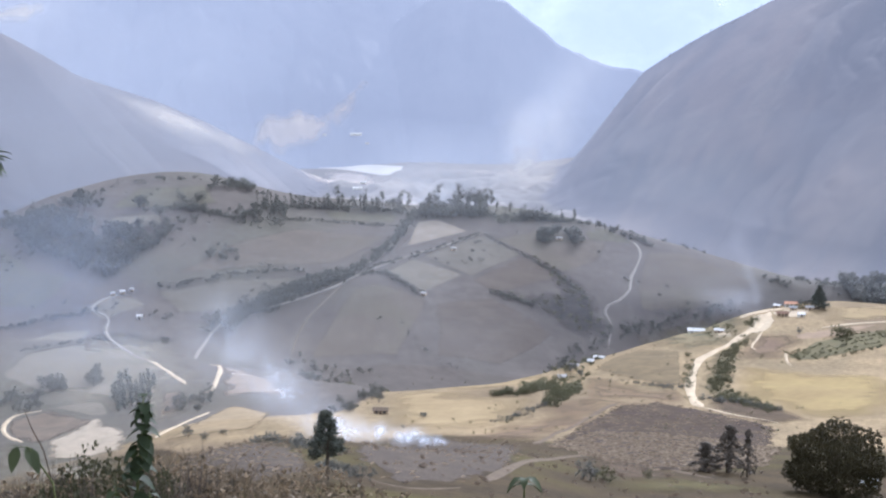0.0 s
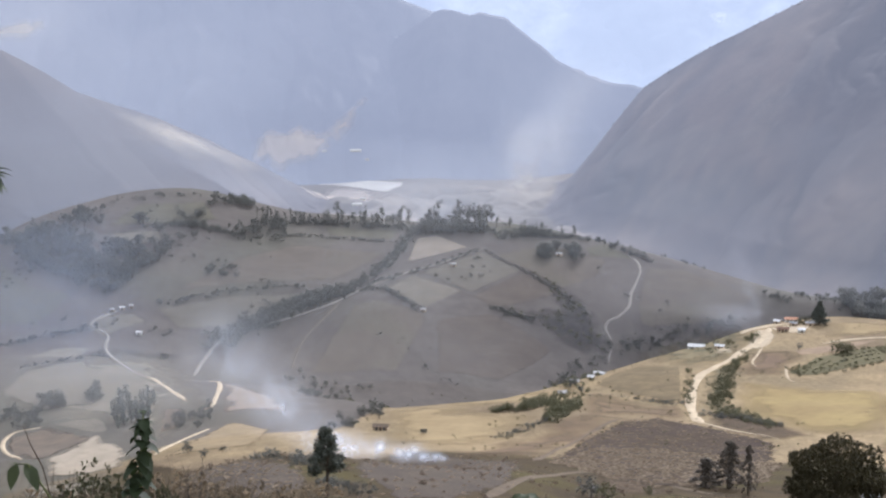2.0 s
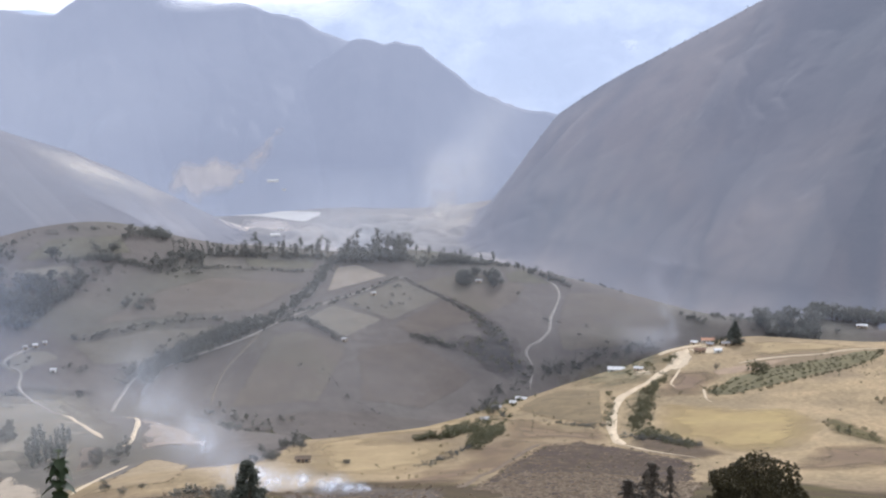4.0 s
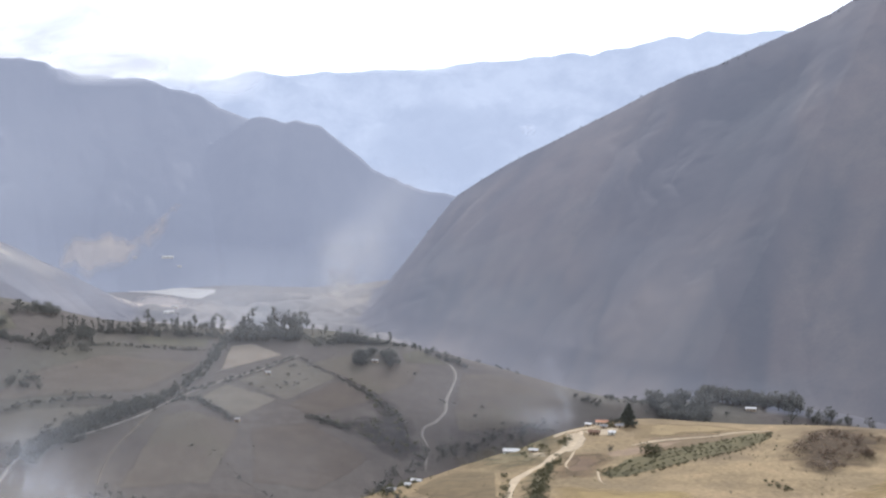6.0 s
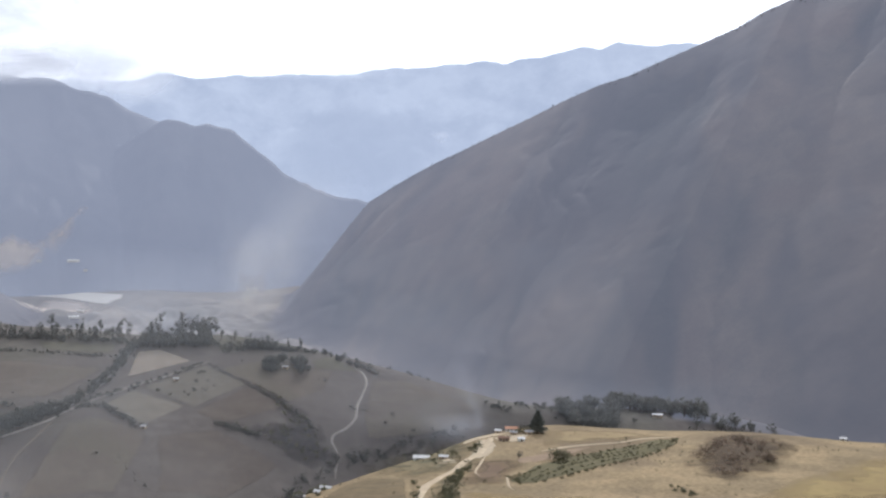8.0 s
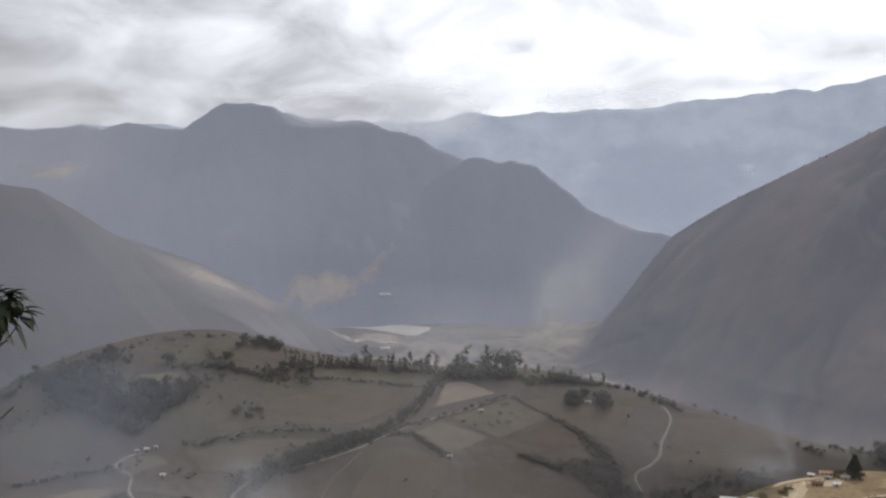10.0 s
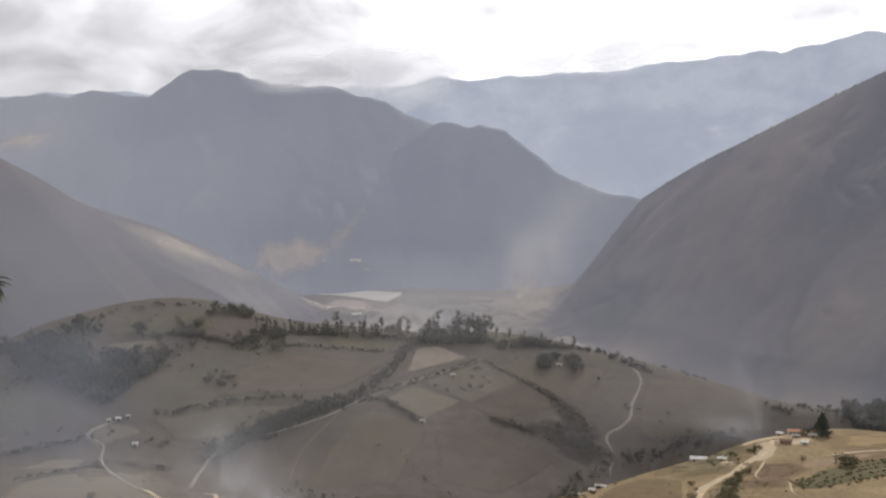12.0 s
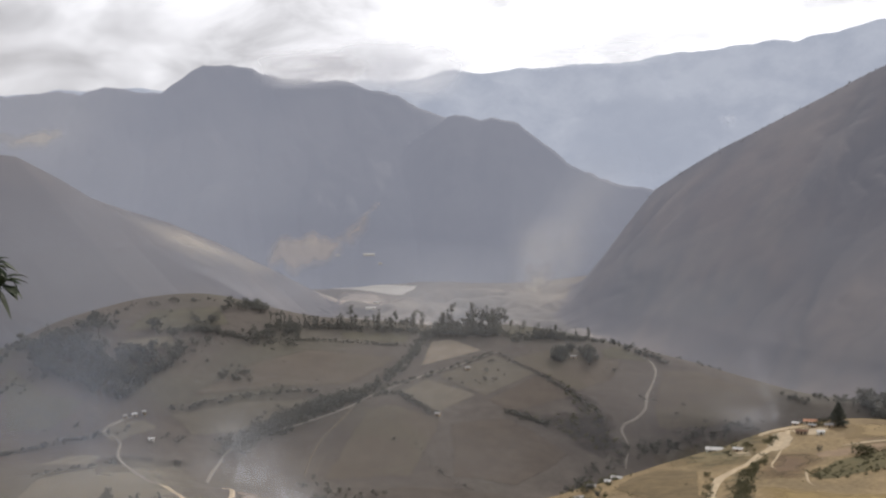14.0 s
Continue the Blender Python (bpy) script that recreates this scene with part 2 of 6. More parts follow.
RIB_Z = np.array([[p[1] for p in RIB[a]] for a in sorted(RIB)], float)


def across(values, az):
    """Knots at the compass ways az, drawn smoothly through the ribs."""
    i = np.clip(np.searchsorted(RIB_AZ, az) - 1, 0, len(RIB_AZ) - 2)
    h = RIB_AZ[i + 1] - RIB_AZ[i]
    t = ((az - RIB_AZ[i]) / h)[:, None]
    gap = np.diff(RIB_AZ)[:, None]
    s = np.diff(values, axis=0) / gap
    m = np.zeros_like(values)
    m[1:-1] = (s[:-1] * gap[1:] + s[1:] * gap[:-1]) / (gap[1:] + gap[:-1])
    h = h[:, None]
    return ((2 * t**3 - 3 * t**2 + 1) * values[i] + (t**3 - 2 * t**2 + t) * h * m[i]
            + (3 * t**2 - 2 * t**3) * values[i + 1] + (t**3 - t**2) * h * m[i + 1])


def lie(x, y):
    """The rolling land without the mountains, over the valley's datum."""
    d, az = np.hypot(x, y), np.degrees(np.arctan2(x, y))
    D, Z = across(RIB_D, az), across(RIB_Z, az)
    n = len(d)
    one = np.ones((n, 1))
    side = np.clip((np.abs(az) - 60) / 60, 0, 1)[:, None]
    D = np.hstack([0 * one, D, 1800 * one, 2700 * one, 3600 * one, 6000 * one])
    Z = np.hstack([-1.7 * one, Z, -302 + 560 * side, -302 + 620 * side, -265 + 600 * side, -180 + 500 * side])
    h, s = np.diff(D, axis=1), np.diff(Z, axis=1) / np.diff(D, axis=1)
    m = np.zeros_like(D)
    good = s[:, :-1] * s[:, 1:] > 0
    soft = 0.62 * (s[:, :-1] * h[:, 1:] + s[:, 1:] * h[:, :-1]) / (h[:, 1:] + h[:, :-1])
    same = 3 * (h[:, :-1] + h[:, 1:]) / ((2 * h[:, 1:] + h[:, :-1]) / np.where(good, s[:, :-1], 1) + (h[:, 1:] + 2 * h[:, :-1]) / np.where(good, s[:, 1:], 1))
    m[:, 1:-1] = np.where(good, same, 0.0)
    m[:, 0], m[:, -1] = s[:, 0], s[:, -1]
    k = np.clip((d[:, None] >= D[:, 1:-1]).sum(1), 0, D.shape[1] - 2)
    r = np.arange(n)
    t = (d - D[r, k]) / h[r, k]
    return ((2 * t**3 - 3 * t**2 + 1) * Z[r, k] + (t**3 - 2 * t**2 + t) * h[r, k] * m[r, k]
            + (3 * t**2 - 2 * t**3) * Z[r, k + 1] + (t**3 - t**2) * h[r, k] * m[r, k + 1] + EYE)


def crest_line(x, y, crest):
    """How far each spot lies from a crest line, how far along its chord, and the crest's height there."""
    pts = np.array([(math.sin(radians(a)) * d, math.cos(radians(a)) * d, z + EYE) for a, d, z in crest])
    chord = (pts[-1] - pts[0])[:2]
    chord = chord / np.hypot(*chord)
    best = np.full(len(x), 1e9)
    for a, b in zip(pts[:-1], pts[1:]):
        w = b - a
        t = np.clip(((x - a[0]) * w[0] + (y - a[1]) * w[1]) / (w[0] ** 2 + w[1] ** 2), 0, 1)
        best = np.minimum(best, np.hypot(x - a[0] - t * w[0], y - a[1] - t * w[1]))
    along = (x - pts[0, 0]) * chord[0] + (y - pts[0, 1]) * chord[1]
    return best, along, np.interp(along, (pts[:, :2] - pts[0, :2]) @ chord, pts[:, 2])


def gully_cut(x, y, best, along, wave, seed):
    """How deep the running water has cut a slope: high in the gullies, low on the ribs between."""
    bend = along - 0.30 * best + 70 * fbm(x, y, 320, 2) + 16 * fbm(x + 90, y, 75, 3)
    return (1 - np.abs(lattice(bend / wave + seed, best / 700 + seed)) * 1.6
            + 0.5 * (1 - np.abs(lattice(bend / wave * 2.7 + seed, best / 330)) * 1.6)
            + 0.25 * (1 - np.abs(lattice(bend / wave * 6.1 + seed, best / 160)) * 1.6))


def ridge(x, y, crest, slope, gully=0.0, wave=130.0, seed=0.0):
    """A mountain ridge: crest is a row of (compass way, distance, height against the eye)."""
    best, along, top = crest_line(x, y, crest)
    drop = best * slope - 0.16 * slope * 60 * (1 - np.exp(-best / 60))
    if gully:
        drop = drop + gully * gully_cut(x, y, best, along, wave, seed) * np.clip(best / 160, 0, 1) * np.clip(1.6 - best / 900, 0.2, 1)
    return top - drop


RIGHT_CREST = ((2, 2780, -440), (4.7, 2663, -345), (7, 2576, -212), (9.44, 2507, -69), (10.5, 2486, -40), (11.56, 2464, -12), (12.89, 2441, 19), (14.22, 2421, 47), (17.39, 2383, 113), (18.7, 2370, 141), (20.01, 2357, 165), (21.58, 2343, 185), (22.61, 2335, 204), (24.15, 2323, 231), (25.17, 2315, 250), (26.43, 2306, 272), (27.55, 2298, 299), (28.9, 2290, 321), (30.02, 2283, 320), (31.11, 2276, 332), (32.07, 2271, 344), (36, 2250, 400), (44, 2225, 475), (60, 2200, 440))
LEFT_CREST = ((-42, 1900, 120), (-30, 1950, 70), (-22.5, 2020, 26), (-20.1, 2050, 14), (-18.2, 2080, -26), (-16.9, 2100, -58), (-13.4, 2170, -106), (-11, 2240, -152), (-9.6, 2290, -186), (-8.1, 2340, -222), (-6.5, 2400, -265))


def swell(a, b, k):
    """The higher of two lands, with a soft foot."""
    h = np.clip(0.5 + 0.5 * (a - b) / k, 0, 1)
    return b + (a - b) * h + k * h * (1 - h) * 0.5


def land(x, y):
    x, y = np.atleast_1d(np.asarray(x, float)), np.atleast_1d(np.asarray(y, float))
    d = np.hypot(x, y)
    z = lie(x, y)
    z = z + np.clip((d - 150) / 300, 0, 1) * (1.5 * fbm(x, y, 120, 3) + np.clip(1 - np.abs(d - 600) / 320, 0, 1) * 2.2 * fbm(x + 40, y, 75, 3)) + np.clip((d - 1300) / 900, 0, 1) * 10 * fbm(x, y, 260, 4)
    z = z + np.clip((d - 3) / 20, 0, 1) * np.clip(1 - d / 70, 0, 1) * 0.25 * fbm(x, y, 9, 3)
    az = np.degrees(np.arctan2(x, y))
    start = 1250 - 240 * np.clip((az - 17) / 7, 0, 1)
    far = np.clip((d - start) / 70, 0, 1)
    eroded = np.clip((d - 1750) / 200, 0, 1) * np.clip((2800 - d) / 150, 0, 1) * np.clip((az + 12) / 3, 0, 1) * np.clip((9 - az) / 3, 0, 1)
    flat = np.clip((d - 2440) / 60, 0, 1) * np.clip((2860 - d) / 60, 0, 1) * np.clip((az + 7.5) / 1.0, 0, 1) * np.clip((-1.0 - az) / 1.0, 0, 1)
    eroded = eroded * (1 - 0.92 * flat)  # the level river terrace
    z = z + (48 - z) * flat
    z = z + eroded * (26 * (0.55 - np.abs(fbm(x, y, 170, 3))) + 6 * fbm(x, y, 50, 3))
    rough = 9 * fbm(x, y, 130, 2)
    right = ridge(x, y, RIGHT_CREST, 0.70, 11, 240, 3.0) + rough * 0.15
    left = ridge(x, y, LEFT_CREST, 0.52, 3, 150, 9.0) + rough * 0.3
    z = np.where(d > start, z + (swell(swell(right, z, 40), left, 30) - z) * far, z)
    return z


def ground_z(x, y):
    return float(land([x], [y])[0])


# ---- ground and mountains ----
def sheet(name, azs, ds, height, mats, pick=None, close=False):
    """A sheet of land over a fan of compass ways and distances."""
    az, d = np.meshgrid(np.radians(azs), ds)
    x, y = (np.sin(az) * d).ravel(), (np.cos(az) * d).ravel()
    z = height(x, y)
    nd, na = az.shape
    i = np.arange((nd - 1) * na).reshape(nd - 1, na)
    if not close:
        i = i[:, :-1]
    j = i + 1 if not close else (i // na) * na + (i + 1) % na
    quads = np.stack([i, j, j + na, i + na], -1).reshape(-1, 4)[:, ::-1]
    me = bpy.data.meshes.new(name)
    me.from_pydata(np.stack([x, y, z], 1).tolist(), [], quads.tolist())
    for m in mats:
        me.materials.append(m)
    if pick is not None:
        for share, value in pick(x, y).items():
            me.attributes.new(share, "FLOAT", "POINT").data.foreach_set("value", value.astype(np.float32))
    me.polygons.foreach_set("use_smooth", np.ones(len(quads), bool))
    me.update()
    return new(name, me)


def rise(v, width):
    t = np.clip(v / width + 0.5, 0, 1)
    return t * t * (3 - 2 * t)


def cover(x, y):
    """The share of each cover over the grass: fallow hill, brown scrub, valley floor, bare mountain, soil underfoot."""
    d, az = np.hypot(x, y), np.degrees(np.arctan2(x, y))
    D = across(RIB_D, az)
    left = np.clip((-2.5 - az) / 3, 0, 1)
    edge = (D[:, 6] + 12) * (1 - left) + left * (430 + 60 * fbm(x, y, 90, 3))
    brown = 400 + 60 * fbm(x, y, 70, 3) - 60 * np.clip((-az) / 5, 0, 1) + 140 * np.clip((-12.5 - az) / 2, 0, 1)
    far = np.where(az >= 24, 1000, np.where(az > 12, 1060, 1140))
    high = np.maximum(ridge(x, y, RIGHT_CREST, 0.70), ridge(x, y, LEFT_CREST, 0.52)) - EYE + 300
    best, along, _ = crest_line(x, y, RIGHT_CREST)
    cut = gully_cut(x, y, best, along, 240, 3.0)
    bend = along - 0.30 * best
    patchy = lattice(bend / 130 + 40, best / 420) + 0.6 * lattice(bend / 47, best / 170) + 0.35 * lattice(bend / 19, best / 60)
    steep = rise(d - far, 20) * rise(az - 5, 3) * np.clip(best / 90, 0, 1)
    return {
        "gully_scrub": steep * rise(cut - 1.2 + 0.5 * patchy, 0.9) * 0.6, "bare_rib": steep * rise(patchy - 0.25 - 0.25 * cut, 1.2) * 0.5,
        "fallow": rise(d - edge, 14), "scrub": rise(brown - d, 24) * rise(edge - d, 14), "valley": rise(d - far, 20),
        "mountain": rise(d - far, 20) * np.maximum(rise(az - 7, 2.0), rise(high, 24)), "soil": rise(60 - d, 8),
    }


fan = np.concatenate([np.arange(-180, -46, 3.0), np.arange(-46, -25, 0.5), np.arange(-25, 38, 0.11), np.arange(38, 60, 0.5), np.arange(60, 180, 3.0)])
rings = np.concatenate([np.linspace(0.0, 14, 42), np.geomspace(14.6, 560, 190), np.linspace(566, 1120, 130), np.geomspace(1128, 1400, 20)])
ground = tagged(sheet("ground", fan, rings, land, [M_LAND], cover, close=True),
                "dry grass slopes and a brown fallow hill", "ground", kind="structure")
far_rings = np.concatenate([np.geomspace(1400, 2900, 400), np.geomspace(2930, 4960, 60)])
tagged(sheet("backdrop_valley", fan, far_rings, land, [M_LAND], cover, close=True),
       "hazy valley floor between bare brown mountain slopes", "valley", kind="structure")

LEFT_PEAKS = ((-36, 4300, 215), (-28, 3907, 207), (-22.4, 3732, 214), (-20.03, 3683, 197), (-19.08, 3659, 208), (-18.12, 3636, 209), (-17.28, 3616, 195), (-16.66, 3601, 210), (-15.67, 3581, 217), (-14.43, 3565, 202), (-13.63, 3554, 199), (-12.65, 3541, 245), (-11.75, 3530, 276), (-10.59, 3516, 283), (-9.43, 3506, 269), (-9, 3502, 248), (-7.48, 3488, 239), (-4.85, 3465, 216), (-3.79, 3461, 196), (-2.46, 3457, 177), (-1.67, 3455, 144), (-0.47, 3451, 118), (1.5, 3500, 78), (4, 3600, 0), (8, 3700, -160))
FRONT_PEAKS = ((-4.5, 3420, -60), (-3.2, 3330, 10), (-1.54, 3255, 70), (-0.33, 3216, 115), (0.47, 3205, 118), (1.27, 3206, 106), (1.81, 3207, 112), (2.34, 3207, 100), (3.01, 3208, 93), (3.54, 3209, 64), (4.34, 3209, 30), (5.27, 3212, -17), (6.07, 3219, -43), (7.33, 3245, -72), (9.53, 3245, -99), (13, 3300, -200), (16, 3350, -300))
FAR_PEAKS = ((-30, 4600, 250), (-8, 4600, 270), (3.17, 4600, 346), (3.68, 4600, 330), (5.54, 4600, 335), (6.83, 4600, 335), (8.95, 4600, 362), (11.07, 4600, 377), (13.2, 4600, 403), (14.27, 4600, 412), (15.6, 4600, 408), (17.45, 4600, 438), (19.29, 4600, 478), (20.08, 4600, 463), (20.98, 4600, 493), (22.42, 4600, 473), (25.1, 4600, 480), (32, 4600, 480), (45, 4600, 430))
FOOT_PEAKS = ((-4, 4200, -150), (4, 4200, -20), (7, 4200, 20), (10, 4200, 5), (14, 4200, -30), (22, 4200, 30), (40, 4200, 60))


def left_mountain(x, y):
    back = ridge(x, y, LEFT_PEAKS, 0.68, 24, 230, 1.0)
    return np.maximum(back, ridge(x, y, FRONT_PEAKS, 0.92, 13, 200, 4.0)) + 5 * fbm(x, y, 110, 4) + 2.5 * fbm(x, y, 34, 2) - 160 * np.clip((2960 - np.hypot(x, y)) / 210, 0, 1)


def far_range(x, y):
    a = ridge(x, y, FAR_PEAKS, 0.75, 34, 260, 5.0)
    return np.maximum(a, ridge(x, y, FOOT_PEAKS, 0.4, 20, 220, 2.0)) + 14 * fbm(x, y, 170, 4)


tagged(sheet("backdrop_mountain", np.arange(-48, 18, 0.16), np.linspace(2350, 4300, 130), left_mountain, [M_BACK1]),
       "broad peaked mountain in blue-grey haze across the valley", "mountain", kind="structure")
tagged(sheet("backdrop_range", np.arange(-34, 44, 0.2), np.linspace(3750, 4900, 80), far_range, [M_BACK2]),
       "farthest mountain range under cloud, pale blue haze painted on", "mountain", kind="structure")


# ---- building helpers ----
def part(name, data, material, parent, label=""):
    """Links a mesh (or a bmesh) as one object under a thing or part."""
    if isinstance(data, bmesh.types.BMesh):
        me = bpy.data.meshes.new(name)
        data.to_mesh(me)
        data.free()
        data = me
    if material is not None and not data.materials:
        data.materials.append(material)
    ob = new(name, data)
    ob.parent = parent
    if label:
        tagged(ob, label)
    return ob


def mesh_of(name, verts, faces, material=None, smooth=False):
    me = bpy.data.meshes.new(name)
    me.from_pydata([tuple(v) for v in verts], [], [tuple(f) for f in faces])
    if material is not None:
        me.materials.append(material)
    if smooth:
        me.polygons.foreach_set("use_smooth", np.ones(len(me.polygons), bool))
    me.update()
    return me


def spline(points, step):
    """A smooth line through the points of the plan, in even steps."""
    p = np.array(points, float)
    p = np.vstack([2 * p[0] - p[1], p, 2 * p[-1] - p[-2]])
    out = []
    for k in range(1, len(p) - 2):
        n = max(2, int(np.linalg.norm(p[k + 1] - p[k]) / step))
        for t in np.arange(n) / n:
            a, b, c, d = p[k - 1], p[k], p[k + 1], p[k + 2]
            out.append(0.5 * (2 * b + (c - a) * t + (2 * a - 5 * b + 4 * c - d) * t**2 + (3 * b - a - 3 * c + d) * t**3))
    return np.array(out + [p[-2]])


def lane(width, material, points, label):
    """A dirt lane laid on the land, slightly crowned, with ragged edges."""
    line = spline(points, 3.0)
    way = np.gradient(line, axis=0)
    way /= np.linalg.norm(way, axis=1)[:, None] + 1e-9
    side = np.stack([way[:, 1], -way[:, 0]], 1)
    rng = np.random.RandomState(int(abs(points[0][0]) * 7 + width * 10))
    verts, n = [], len(line)
    for k, u in enumerate((-0.62, -0.46, 0, 0.46, 0.62)):
        w = width * (1 + 0.22 * (rng.rand(n) - 0.5) + 0.15 * np.sin(np.arange(n) * 0.31))
        w = w * np.clip((np.minimum(np.arange(n), n - 1 - np.arange(n)) + 1) / 4, 0.2, 1)  # the ends run out
        q = line + side * (u * w)[:, None]
        z = land(q[:, 0], q[:, 1]) + (-0.25, 0.30, 0.36, 0.30, -0.25)[k] * np.clip(np.hypot(*q.T) / 700, 0.12, 1)
        verts.append(np.column_stack([q, z]))
    v = np.vstack(verts)
    faces = [(k * n + i, k * n + i + 1, (k + 1) * n + i + 1, (k + 1) * n + i) for k in range(4) for i in range(n - 1)]
    return tagged(new("dirt_road", mesh_of("dirt_road", v, faces, material, True)), label, "road", kind="structure")


from mathutils.geometry import delaunay_2d_cdt


def inside(pts, poly):
    x, y = pts[:, 0], pts[:, 1]
    hit = np.zeros(len(pts), bool)
    for (x1, y1), (x2, y2) in zip(poly, np.roll(poly, -1, axis=0)):
        cross = (y1 > y) != (y2 > y)
        hit ^= cross & (x < (x2 - x1) * (y - y1) / (y2 - y1 + 1e-12) + x1)
    return hit


def plot(name, points, material, label, lift=0.16, category="field", height=None):
    """A field laid on the land, with a slightly wavering edge."""
    height = height or land
    p = np.array(points, float)
    span = np.ptp(p, axis=0)
    cell = max(1.6, float(max(span)) / (34 if np.hypot(*p.T).min() > 400 else 64))
    rng = np.random.RandomState(int(abs(p[0, 0]) * 3 + abs(p[0, 1])))
    edge = []
    for a, b in zip(p, np.roll(p, -1, axis=0)):
        n = max(2, int(np.linalg.norm(b - a) / (cell * 1.3)))
        for k in range(n):
            edge.append(a + (b - a) * k / n + (rng.rand(2) - 0.5) * cell * (0.35 if k else 0.1))
    edge = np.array(edge)
    gx, gy = np.meshgrid(np.arange(p[:, 0].min(), p[:, 0].max(), cell), np.arange(p[:, 1].min(), p[:, 1].max(), cell))
    grid = np.column_stack([gx.ravel(), gy.ravel()]) + (rng.rand(gx.size, 2) - 0.5) * cell * 0.6
    grid = grid[inside(grid, edge)]
    grid = grid[(((grid[:, None] - edge[None]) ** 2).sum(2).min(1)) > (cell * 0.5) ** 2] if len(grid) else grid
    pts = [Vector(q) for q in np.vstack([edge, grid])]
    n = len(edge)
    co, _, faces, *_ = delaunay_2d_cdt(pts, [(i, (i + 1) % n) for i in range(n)], [], 1, 1e-4)
    co = np.array([tuple(c) for c in co])
    away = np.sqrt(((co[:, None] - edge[None]) ** 2).sum(2)).min(1)
    inner = np.clip(away / min(6.0, cell * 1.3), 0, 1)
    z = height(co[:, 0], co[:, 1]) + lift * (0.05 + 0.95 * inner)
    me = mesh_of(name, np.column_stack([co, z]), faces, material, True)
    me.attributes.new("rim", "FLOAT", "POINT").data.foreach_set("value", np.clip(away / (0.38 * min(span)), 0, 1).astype(np.float32))
    me.attributes.new("edge", "FLOAT", "POINT").data.foreach_set("value", inner.astype(np.float32))
    return tagged(new(name, me), label, category, kind="structure")


# ---- plants ----
def leafy(rng, centres, size, per, spread, long=1.5):
    """Small folded leaf blades in loose clumps round the centres."""
    n = len(centres) * per
    c = np.repeat(centres, per, axis=0) + rng.normal(0, 1, (n, 3)) * np.repeat(np.broadcast_to(spread, (len(centres),)), per)[:, None]
    a = rng.normal(0, 1, (n, 3))
    a[:, 2] -= 0.25
    a /= np.linalg.norm(a, axis=1)[:, None]
    b = np.cross(a, rng.normal(0, 1, (n, 3)))
    b /= np.linalg.norm(b, axis=1)[:, None] + 1e-9
    s = size * (0.6 + 0.8 * rng.rand(n))[:, None]
    k = np.cross(a, b) * s * 0.25
    v = np.stack([c - a * s * long * 0.5, c + b * s * 0.5 + k, c + a * s * long * 0.5, c - b * s * 0.5 + k], 1).reshape(-1, 3)
    i = np.arange(n) * 4
    return v, np.column_stack([i, i + 1, i + 2, i + 3])


def stem(points, radii, sides=6):
    """A tapered round limb along points."""
    p, out, faces = np.array(points, float), [], []
    for k in range(len(p)):
        d = p[min(k + 1, len(p) - 1)] - p[max(k - 1, 0)]
        d /= np.linalg.norm(d) + 1e-9
        u = np.cross(d, (0.3, 0.9, 0.1))
        u /= np.linalg.norm(u) + 1e-9
        w = np.cross(d, u)
        for s in range(sides):
            q = 2 * math.pi * s / sides
            out.append(p[k] + radii[k] * (math.cos(q) * u + math.sin(q) * w))
    for k in range(len(p) - 1):
        for s in range(sides):
            t = (s + 1) % sides
            faces.append((k * sides + s, k * sides + t, (k + 1) * sides + t, (k + 1) * sides + s))
    faces.append(tuple(range(sides))[::-1])
    faces.append(tuple((len(p) - 1) * sides + s for s in range(sides)))
    return np.array(out), faces


def merge(pieces):
    vs, fs, n = [], [], 0
    for v, f in pieces:
        vs.append(np.asarray(v))
        fs += [tuple(int(i) + n for i in q) for q in f]
        n += len(v)
    return np.vstack(vs), fs


